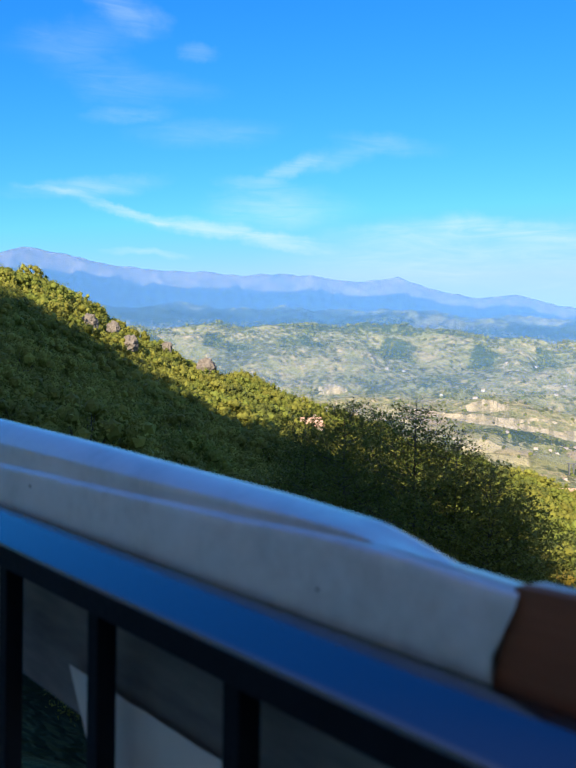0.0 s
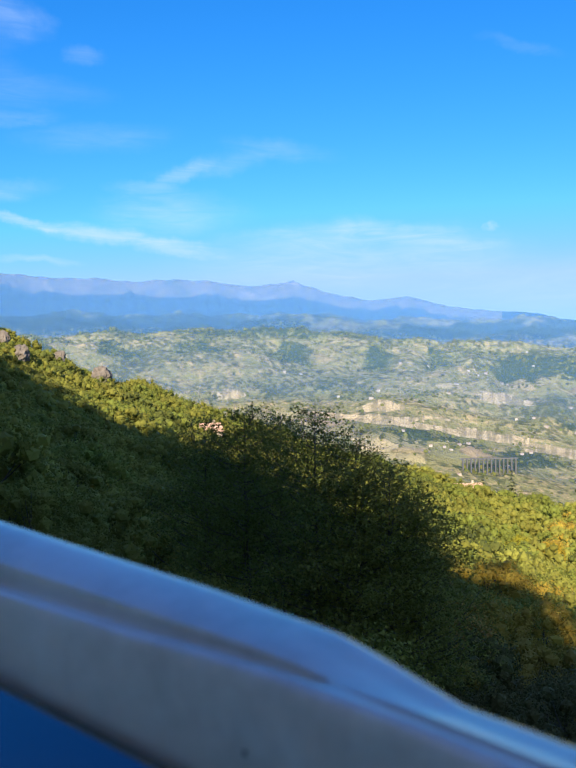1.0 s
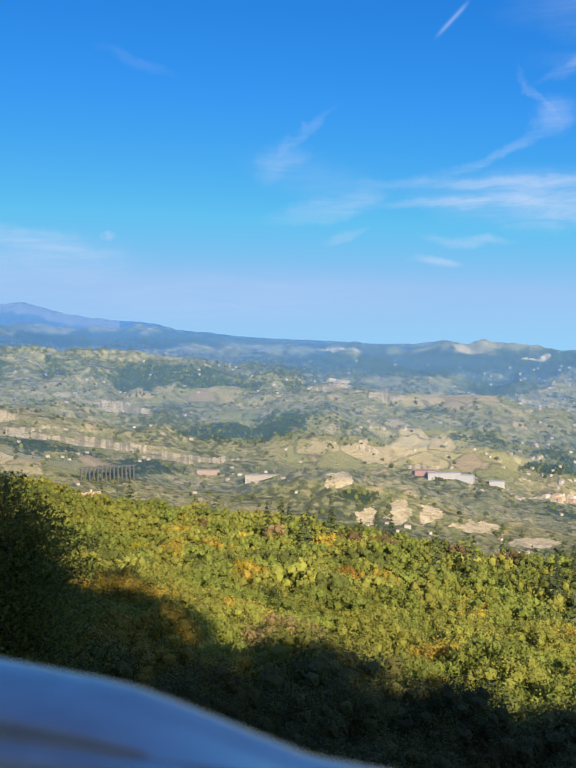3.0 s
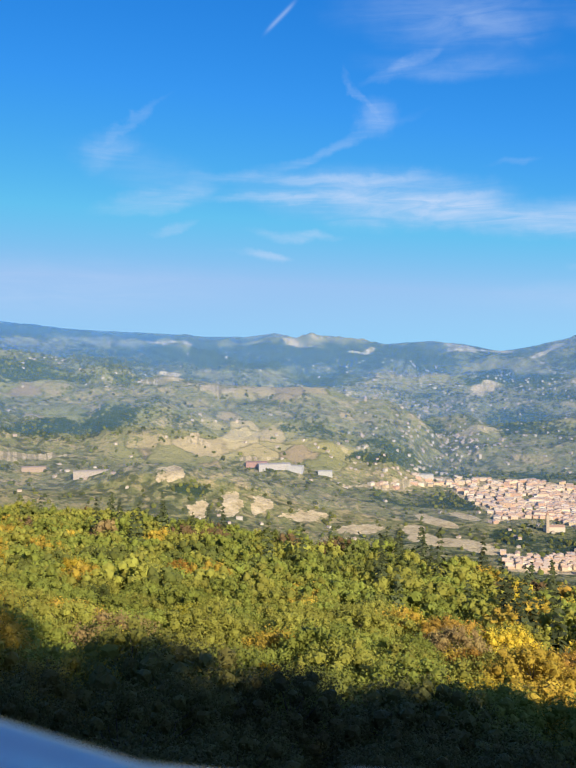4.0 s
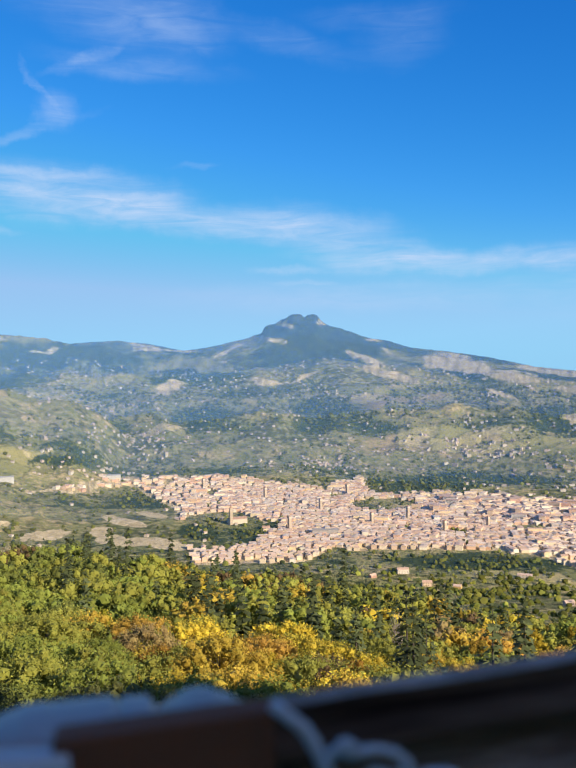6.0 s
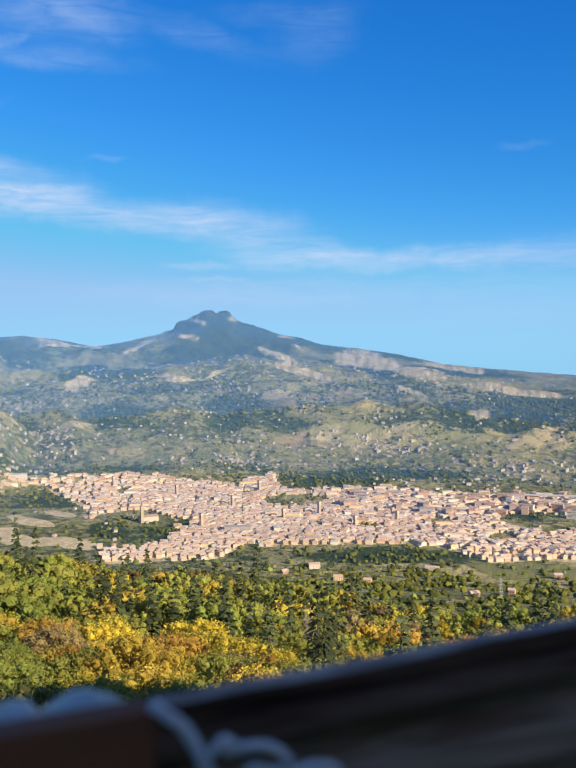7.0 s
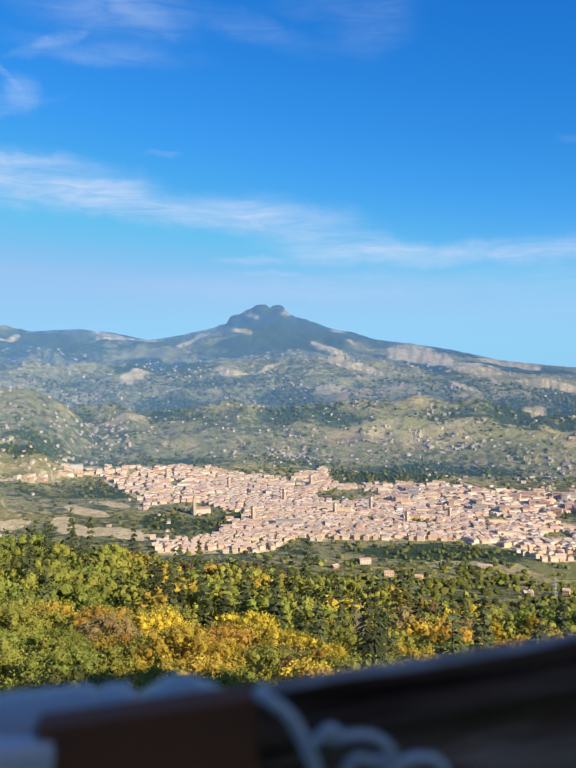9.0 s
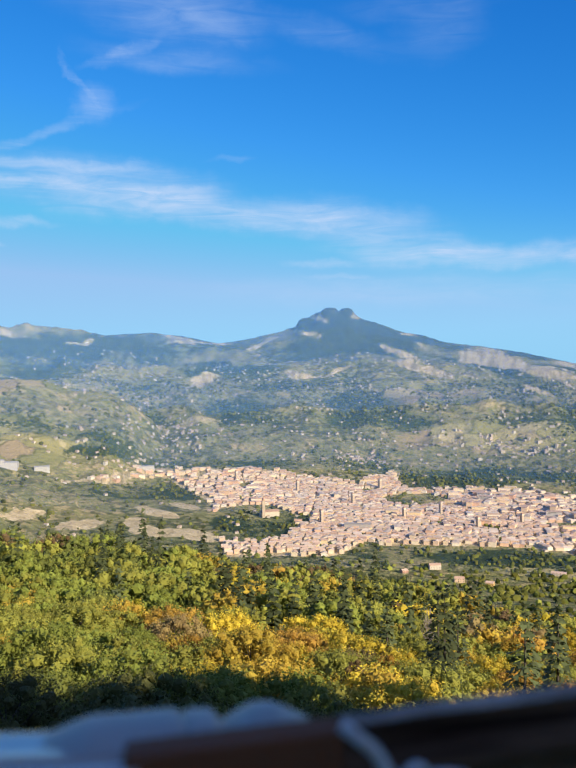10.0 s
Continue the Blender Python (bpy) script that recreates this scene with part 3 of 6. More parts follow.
    behind = -7 + (rise + 7) * (np.clip((along - 12) / 108.0, 0, 1.0) * (1 - ease(across, 60, 200)) + ease(across, 60, 200)) + fbm(x, y, 60, 4, 9.0) * 3 * ease(r, 20, 60)
    side = -7 + np.tan(np.radians(curve(back, [(84, 5), (110, 6), (150, 3), (200, 0)]))) * np.maximum(r - 14, 0)
    behind = np.where(back < 150, np.maximum(behind, np.minimum(side, 70)), behind)
    w = ease(back, 73, 84) * (1 - ease(back, 274, 300))
    return z * (1 - w) + behind * w


# bare clay, ploughed land and woods that stand out: heading, height angle, half width, half height
CLAY = [
        (37.5, -2.5, 1.8, 0.35), (29.4, -2.3, 1.7, 0.4, 0.25), (36.5, -3.5, 3.5, 0.16, 0.1), (31.0, -4.6, 3.0, 0.18, 0.12), (25.5, -5.7, 3.0, 0.2), (16.3, -7.2, 1.1, 0.6), (11.6, -9.1, 0.7, 0.8), (13.6, -9.4, 0.7, 0.7),
        (9.9, -9.3, 0.5, 0.8), (7.0, -9.9, 1.6, 0.35), (-5.2, -1.6, 0.9, 0.5, -0.3), (-31.9, -3.9, 0.5, 0.25), (16, -0.85, 1.4, 0.22), (12.4, -1.6, 1.3, 0.25), (14.1, -4.7, 0.35, 0.5), (13.4, -5.0, 0.5, 0.25),
]
# pale crags, screes and badlands of the mountain
CRAGS = [
         (-9.3, 0.73, 1.05, 0.12, -0.4), (-12.3, 1.42, 0.78, 0.12, 0.25), (-11.5, 2, 0.21, 0.21, 0), (-13.1, 2.42, 0.58, 0.14, 0.4), (-15.3, 2.63, 0.26, 0.18, 0.8), (-17.5, 0.33, 0.37, 0.18, 0.4),
         (-18.5, -0.01, 1.05, 0.18, 0.35), (-19.8, -1, 1.83, 0.3, 0.3), (-19.8, 0.53, 0.47, 0.12, 0.5), (-19, 1.19, 0.58, 0.09, 0.1), (-24.4, -0.4, 2.1, 0.54, 0.2), (-27.9, -1.24, 1.57, 0.31, 0.15),
         (-27.2, -2.37, 1.05, 0.15, 0.3), (-32.6, -2.22, 2.1, 0.21, 0.15), (-34.5, -2.54, 2.1, 0.18, 0.1), (-32, -3.98, 0.37, 0.18, -0.6), (-11.6, -1.4, 1.05, 0.18, 0.2), (-14.2, -1.1, 1.05, 0.12, -0.5),
         (-30.1, -0.87, 1.83, 0.21, 0.12), (-3.9, 1.02, 1.31, 0.1, 0.2), (-6, 0.76, 1.05, 0.09, 0.05), (-22.7, -0.38, 0.52, 0.21, 0),
]
# the clay track that bends back below the town
BEND = [(-4.0, -9.95, 0.9, 0.16, 0.2), (-2.2, -10.3, 1.3, 0.24, 0.27), (-0.7, -10.9, 0.7, 0.36), (-1.2, -11.4, 0.9, 0.26), (-2.8, -11.65, 1.5, 0.26), (-4.8, -11.9, 1.4, 0.34, 0.2)]
# the pale cutting of the valley road
ROAD = [(41.6, -3.1, 1.71, 0.17, 0.09), (38.6, -3.46, 1.77, 0.2, 0.15), (35.7, -3.88, 1.63, 0.2, 0.14), (33.0, -4.35, 1.47, 0.17, 0.21), (30.4, -4.8, 1.49, 0.14, 0.15), (27.6, -5.17, 1.69, 0.13, 0.12), (24.9, -5.61, 1.5, 0.15, 0.2)]
CLAY_FAR = [(47.5, -1.7, 1.0, 0.25), (15.6, 1.6, 1.2, 0.25), (7.0, 1.5, 1.0, 0.2), (2.5, 1.0, 1.0, 0.2), (-4.6, 0.8, 1.6, 0.14), (3.2, -10.9, 1.6, 0.3), (10.0, -6.2, 1.0, 0.2)]
FIELDS = [(10.0, -4.6, 3.0, 1.6), (6.0, -6.0, 4.5, 0.9), (15.0, -5.5, 4.0, 1.2), (8.0, -1.8, 5.0, 0.5), (-6.0, -4.6, 2.6, 0.7), (-24.0, -5.5, 6.0, 1.0), (-33, -4.6, 6, 1.4), (33, -0.9, 3, 0.4), (27, -1.2, 4, 0.8),
          (-20, -2.6, 4, 0.6), (35, -5.4, 5, 1.0), (43.5, -3.5, 4, 0.6), (-32, -13.9, 7, 0.8), (20, -3.2, 4, 1.0)]
WOODS = [(8.0, 0.6, 16.0, 0.9), (30, 2.3, 14, 0.6), (55, 3.0, 16, 0.8), (-14.3, 2.0, 3.2, 1.2), (-16.5, 0.9, 3.0, 0.6), (-19.5, 0.9, 4.0, 0.45), (-27, -0.15, 6.0, 0.35), (-22, -8.2, 5.0, 0.5), (-27, -7.6, 5.0, 0.4), (-26, -13.2, 6, 0.5),
         (-8, -0.9, 4, 0.4), (2, -6.2, 3, 0.5), (23.0, -3.8, 3, 0.6), (42, -1.0, 6, 0.5), (30, -6.4, 4, 0.5), (-35, -10.4, 2.0, 0.6), (-7.2, -11.0, 1.6, 0.6), (14.5, -8.2, 2.0, 0.4)]


# the town: its far and near edge, and its parks
TOWN_TOP = [(3, -8.0), (2.2, -7.9), (0.6, -7.65), (-2.4, -7.4), (-4.4, -7.5), (-7.6, -7.5), (-9.6, -7.65), (-12.5, -8.15), (-15.7, -8.6), (-16.3, -8.15), (-17.3, -8.0), (-18.0, -7.55), (-18.3, -8.75), (-20.4, -9.0), (-21.4, -8.75), (-25, -8.75), (-29.5, -9.1), (-32.6, -9.2), (-40, -9.05)]
TOWN_LOW = [(3, -8.15), (2.2, -8.25), (0, -8.4), (-3, -8.35), (-4.3, -9.0), (-5.7, -9.9), (-6.2, -11.2), (-6.6, -13.35), (-14.1, -13.3), (-15.4, -12.75), (-16.0, -12.3), (-17.5, -12.6), (-20, -12.5), (-26.2, -12.4), (-29.4, -12.6), (-31.4, -13.2), (-32.6, -13.5), (-35.4, -13.1), (-40, -13.2)]
PARKS = [(-8.4, -11.15, 3.1, 1.25), (-19.4, -9.6, 2.2, 0.42), (-35.6, -10.75, 2.9, 0.6), (-28.8, -10.9, 1.4, 0.18), (-12.0, -10.9, 0.6, 0.3), (-24.5, -11.3, 0.9, 0.14), (-16.2, -9.0, 0.8, 0.12), (-13.6, -12.7, 0.8, 0.16), (-33, -11.8, 1.0, 0.25), (-7.9, -8.7, 0.5, 0.2), (-19.9, -10.9, 0.12, 0.75), (-1.6, -8.2, 1.6, 0.16)]


def in_town(az, el):
    inside = (el < curve(az, TOWN_TOP)) & (el > curve(az, TOWN_LOW)) & (az < 4)
    for a, e, wa, we in PARKS:
        inside = inside & (((az - a) / wa) ** 2 + ((el - e) / we) ** 2 > 1)
    return inside


def patch(az, el, spots, soft=1.0, hard=1.0):
    out = np.zeros_like(az)
    for a, e, wa, we, *rise in spots:
        out = np.maximum(out, np.exp(-(((az - a) / wa) ** 2 + ((el - e - (az - a) * sum(rise)) / we) ** 2) ** hard * soft))
    return out


def cover_at(x, y, z):
    az, r = polar(x, y)
    el = np.degrees(np.arctan2(z - EYE, r))
    wide = 1.3 * fbm(x, y, 220, 4, 61.0) + 0.8 * fbm(x, y, 60, 3, 63.0)
    tall = 0.4 * fbm(x, y, 220, 4, 67.0) + 0.3 * fbm(x, y, 60, 3, 69.0)
    az_k, el_k = az, el
    az, el = az + wide, el + tall
    clay = patch(az, el, CLAY + CLAY_FAR, 0.8, 2.0) * (r > 1300)
    field = patch(az, el, FIELDS, 0.7) * (r > 1000)
    wood = np.maximum(0.44 + 0.13 * ease(az, 8, 14) * ease(r, 2350, 2700) + 0.24 * ease(-az, -3, 3) * ease(r, 2300, 2700) * (1 - 0.35 * ease(r, 3500, 3900)) + 0.42 * fbm(x, y, 330, 4, 12.0) - 0.62 * fbm(x, y, 420, 6, 5.0, True), 1.1 * patch(az, el, WOODS, 0.8) + 0.25 * fbm(x, y, 160, 4, 47.0))
    az, el = az_k, el_k
    # dry open slopes in front of the town
    wood = wood - 0.05 * ease(az, -8, -5) * (1 - ease(az, 8, 12)) * ease(r, 1250, 1450) * (1 - ease(r, 2150, 2400))
    flank = ease(az, 26, 36) * ease(r, 2700, 2950) * (1 - ease(r, 3320, 3420))
    wood = wood * (1 - flank) + flank * np.clip((spur(x, y, az) - 0.16) * 2.6 + 0.7 * fbm(x, y, 110, 4, 71.0) + 0.40 * (1 - ease(r, 2980, 3170)) - 0.5 * ease(r, 3150, 3290) + 0.14, 0, 0.8)
    field = field * (1 - flank)
    # crests are mown and dry, woods gather at the foot of the hills
    for r0, _, _, bite, crest in RIDGES[:7]:
        on = ease(z - (EYE + np.tan(np.radians(curve(az, crest))) * r0), -150, -20) * (r > r0 - 420) * (r < r0 + 60)
        wood = wood - 0.34 * on * np.exp(-((r - r0 + 40) / 110.0) ** 2) + 0.08 * on * np.exp(-((r - r0 + 300) / 90.0) ** 2)
    wood = np.where(r < 1300, np.where((r > 420) & (az < 9), 0.28 + 0.5 * fbm(x, y, 140, 3, 12.0), 1.0), wood)
    bare = ease(r, 4560, 4620) * (az > 12) * ease(el - curve(az, WEST_SKYLINE), -1.7, -0.7)
    wood = np.where((r > 4560) & (az > 12), np.minimum(wood, 1) * (1 - 0.8 * bare), wood)
    # gullies of the high range take the wood colour to read as shadow
    wood = np.where((r > 4560) & (az > 12), np.maximum(wood, 0.62 * ease(-fbm(az, r * 0.004, 3.2, 5, 7.0, True) - 0.5 * fbm(x, y, 110, 4, 27.0, True), -0.1, 0.35)), wood)
    wood = np.where((r > 4560) & (az > 12), np.maximum(wood, 0.95 * (1 - bare)), wood)
    rocky = bare * ease(fbm(az, r * 0.004, 0.7, 4, 81.0, True) + 0.5 * fbm(x, y, 60, 3, 83.0), 0.05, 0.5)
    rill = fbm(az, r * 0.0012, 0.55, 4, 91.0, True)
    clay = clay * np.clip(0.78 + 0.55 * rill, 0.2, 1.3)
    clay = np.maximum(clay, 0.31 * rocky * ease(fbm(x, y, 45, 3, 87.0), -0.1, 0.2))
    clay = np.maximum(clay, 1.5 * np.maximum(patch(az + 0.15 * wide, el + 0.2 * tall, BEND + ROAD, 0.8, 2.0), patch(az + 0.3 * wide, el + 0.45 * tall, CRAGS, 0.8, 2.0) * np.clip(0.75 + 0.6 * rill, 0.3, 1)) * (r > 1300))
    stony = ((az < 4) & (r > 1500) & (r < 3000)) * in_town(az, el)
    clay = np.maximum(clay, 0.9 * stony)
    return clay, field * (1 - bare), wood * (1 - 0.9 * ease(clay, 0.25, 0.6)), el


HEADS = np.arange(-44, 74.01, 0.22)


def make_ground():
    heads = np.concatenate([HEADS, np.arange(78, 312, 4.0)])
    rings = np.concatenate([np.geomspace(0.05, 60, 30)[:-1], np.geomspace(60, 480, 60)[:-1], np.linspace(480, 1500, 30)[:-1], np.linspace(1500, 4480, 235)[:-1],
                            np.linspace(4480, 4800, 48)[:-1], [4800, 4850, 4900]])
    a, r = np.meshgrid(np.radians(heads), rings)
    x, y = -np.sin(a) * r, np.cos(a) * r
    z = height(x, y)
    nr, na = x.shape
    global LAND_TOP
    far = rings > 3000
    LAND_TOP = ((z[far] - EYE) / rings[far][:, None]).max(0)[:len(HEADS)]
    idx = np.arange(nr * na).reshape(nr, na)
    nxt = np.roll(idx, -1, 1)
    quads = np.stack([idx[:-1], idx[1:], nxt[1:], nxt[:-1]], -1).reshape(-1, 4)[:, ::-1]
    verts = np.stack([x, y, z], -1).reshape(-1, 3)
    clay, field, wood, _ = cover_at(x.ravel(), y.ravel(), z.ravel())
    me = fill(bpy.data.meshes.new("ground"), verts, [quads], [M_GROUND], None, True)
    at = me.attributes.new("cover", "FLOAT_COLOR", "POINT")
    at.data.foreach_set("color", np.stack([clay, field, wood, np.ones_like(wood)], -1).astype(np.float32).ravel())
    tagged(new("ground", me), "wooded slope falling to a wide valley with dry fields, clay cliffs and mountains", "ground", kind="structure")


make_ground()


# blue see-through sheets added to imitate haze over the valley, curved, one behind another
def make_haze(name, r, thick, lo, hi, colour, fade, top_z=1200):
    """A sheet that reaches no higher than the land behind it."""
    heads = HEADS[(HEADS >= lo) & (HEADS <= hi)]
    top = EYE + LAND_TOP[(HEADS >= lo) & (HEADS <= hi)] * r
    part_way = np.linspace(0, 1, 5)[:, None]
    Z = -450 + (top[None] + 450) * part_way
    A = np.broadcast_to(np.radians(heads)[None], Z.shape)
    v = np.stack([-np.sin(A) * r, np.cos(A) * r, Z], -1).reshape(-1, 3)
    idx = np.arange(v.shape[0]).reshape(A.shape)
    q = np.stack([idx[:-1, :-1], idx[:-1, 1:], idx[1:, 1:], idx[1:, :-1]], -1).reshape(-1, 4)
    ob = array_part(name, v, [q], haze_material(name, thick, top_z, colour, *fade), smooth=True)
    tagged(ob, "thin see-through blue sheet standing in for haze over the far valley", "haze", kind="structure")


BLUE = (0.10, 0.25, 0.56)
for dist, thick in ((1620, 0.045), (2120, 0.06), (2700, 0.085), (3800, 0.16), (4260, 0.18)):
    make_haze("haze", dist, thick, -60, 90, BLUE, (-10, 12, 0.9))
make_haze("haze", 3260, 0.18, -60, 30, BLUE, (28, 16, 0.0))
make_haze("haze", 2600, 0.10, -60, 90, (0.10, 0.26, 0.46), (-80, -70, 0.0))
# stronger blue sheets, for the haze before the far ranges in the west
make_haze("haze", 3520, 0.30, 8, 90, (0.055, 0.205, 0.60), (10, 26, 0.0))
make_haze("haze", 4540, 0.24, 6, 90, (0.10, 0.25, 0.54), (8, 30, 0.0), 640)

# ---- trees ----
PALETTE = {
    "green": (0.120, 0.142, 0.030), "olive": (0.170, 0.170, 0.036), "lime": (0.30, 0.28, 0.036), "yellow": (0.38, 0.285, 0.040), "gold": (0.29, 0.20, 0.036),
    "orange": (0.31, 0.18, 0.040), "brown": (0.18, 0.125, 0.060), "dark": (0.075, 0.090, 0.026), "fir": (0.042, 0.050, 0.022),
}


def icosphere(level):
    bm = bmesh.new()
    bmesh.ops.create_icosphere(bm, subdivisions=level, radius=1.0)
    v = np.array([x.co[:] for x in bm.verts])
    f = np.array([[x.index for x in fc.verts] for fc in bm.faces])
    bm.free()
    return v, f


ICO1, ICO2 = icosphere(1), icosphere(2)


def leaves(rng, centre, normal, size, droop=0.15):
    """Leaf sprays: small pointed blades at the given places."""
    n = len(centre)
    nrm = normal / np.linalg.norm(normal, axis=1, keepdims=True)
    any_way = rng.normal(size=(n, 3))
    u = np.cross(nrm, any_way)
    u /= np.linalg.norm(u, axis=1, keepdims=True)
    w = np.cross(nrm, u)
    s = (size * rng.uniform(0.6, 1.35, n))[:, None]
    tip = centre + u * s + nrm * s * -droop
    verts = np.stack([tip, centre - u * s * 0.8 + w * s * 0.62, centre - u * s * 0.8 - w * s * 0.62], 1).reshape(-1, 3)
    return verts, np.arange(3 * n).reshape(n, 3)


def lobes_of(rng, n, w, h, base):
    """Lobes of a full crown: clumps of foliage set close over a broad dome of width w that reaches from base to h."""
    c, r = [], []
    bulge = rng.uniform(0, 2 * math.pi, 3)
    for k in range(n):
        up = 1.0 - 1.55 * (k + 0.5) / n
        a = k * 2.39996 + rng.uniform(-0.35, 0.35)
        side = math.sqrt(max(0.0, 1 - up * up))
        swell = 1 + 0.16 * math.sin(2 * a + bulge[0]) + 0.12 * math.sin(3 * a + bulge[1] + 2 * up) + rng.uniform(-0.13, 0.13)
        rad = w * rng.uniform(0.085, 0.145) * (34 / n) ** 0.25
        out = (w * 0.5 - rad * 0.8) * side * swell
        mid = base + (h - base) * 0.42
        tall = (h - mid - rad) if up > 0 else (mid - base)
        c.append((math.cos(a) * out, math.sin(a) * out, mid + tall * up * (0.75 + 0.25 * swell)))
        r.append(rad)
    return np.array(c), np.array(r)


def crown(rng, lob, rad, count, size, fill_in=0.75, wild=0.5):
    p = rad ** 2 / (rad ** 2).sum()
    k = rng.choice(len(lob), count, p=p)
    d = rng.normal(size=(count, 3))
    d[:, 2] += 0.25
    d /= np.linalg.norm(d, axis=1, keepdims=True)
    at = lob[k] + d * (rad[k] * rng.uniform(0.66, 1.24, count))[:, None]
    v, f = leaves(rng, at, d + rng.normal(size=(count, 3)) * wild, size)
    vs, fs = [v], [f]
    tri, off = [], len(v)
    if fill_in:
        for c, r in zip(lob, rad):
            bv = ICO1[0] * (1 + rng.uniform(-0.22, 0.22, (len(ICO1[0]), 1))) * r * fill_in + c
            vs.append(bv)
            tri.append(ICO1[1] + off)
            off += len(bv)
    return np.concatenate(vs), [f] + ([np.concatenate(tri)] if tri else [])


def limb(path, radii, sides=6):
    """A tapered round limb along a path, as vertices and faces."""
    path = [Vector(p) for p in path]
    vs, fs = [], []
    for i, p in enumerate(path):
        d = (path[min(i + 1, len(path) - 1)] - path[max(i - 1, 0)]).normalized()
        a = d.orthogonal().normalized()
        b = d.cross(a)
        vs += [p + (a * math.cos(t) + b * math.sin(t)) * radii[i] for t in (2 * math.pi * j / sides for j in range(sides))]
        if i:
            o = (i - 1) * sides
            fs += [(o + j, o + (j + 1) % sides, o + sides + (j + 1) % sides, o + sides + j) for j in range(sides)]
    return np.array([v[:] for v in vs]), np.array(fs)


def woody(rng, lob, h, base, girth):
    """Trunk and limbs that reach into the lobes."""
    vs, fs, off = [], [], 0
    lean = rng.uniform(-0.25, 0.25, 2)
    spine = [(0, 0, -1.5), (lean[0] * 0.3, lean[1] * 0.3, base * 0.6), (lean[0], lean[1], base + (h - base) * 0.4), (lean[0] * 1.6, lean[1] * 1.6, h * 0.88)]
    todo = [(spine, [girth * 1.25, girth, girth * 0.6, girth * 0.12])]
    for c in lob[::max(1, len(lob) // 18)]:
        z0 = max(base * 0.7, c[2] - (h - base) * rng.uniform(0.22, 0.4))
        t = min(1.0, z0 / h)
        s = (lean[0] * t * 1.4, lean[1] * t * 1.4, z0)
        m = (s[0] * 0.5 + c[0] * 0.5, s[1] * 0.5 + c[1] * 0.5, s[2] * 0.62 + c[2] * 0.38)
        todo.append(([s, m, tuple(c * 1.02)], [girth * 0.42, girth * 0.28, girth * 0.08]))
    for path, radii in todo:
        v, f = limb(path, radii, 5)
        vs.append(v)
        fs.append(f + off)
        off += len(v)
    return np.concatenate(vs), [np.concatenate(fs)]


def make_tree(rng, w, h, base, n_lobes, n_leaves, leaf, fill_in=0.72, name="tree", girth=0.014):
    """A broadleaved tree of one trunk with limbs and one leafy crown."""
    root = new(name)
    lob, rad = lobes_of(rng, n_lobes, w, h, base)
    v, f = woody(rng, lob, h, base, girth * h + 0.02)
    array_part("trunk", v, f, M_BARK, root, smooth=True)
    v, f = crown(rng, lob, rad, n_leaves, leaf, fill_in)
    array_part("crown", v, f, M_LEAF, root)
    return root


def fir_arrays(rng, w, h, tiers, per, leaf):
    at, nr = [], []
    for k in range(tiers):
        t = k / (tiers - 1)
        z, rad = h * (0.12 + 0.86 * t), w * 0.5 * (1 - t) ** 0.85 * rng.uniform(0.75, 1.1) + 0.08
        for j in range(max(4, int(per * (1 - 0.75 * t)))):
            a = rng.uniform(0, 2 * math.pi)
            q = rng.uniform(0.35, 1.0) ** 0.6
            at.append((math.cos(a) * rad * q, math.sin(a) * rad * q, z - rad * q * 0.35 + rng.uniform(-0.12, 0.12)))
            nr.append((math.cos(a) * 0.5, math.sin(a) * 0.5, 0.9))
    return leaves(rng, np.array(at), np.array(nr) + rng.normal(size=(len(nr), 3)) * 0.25, leaf, 0.3)


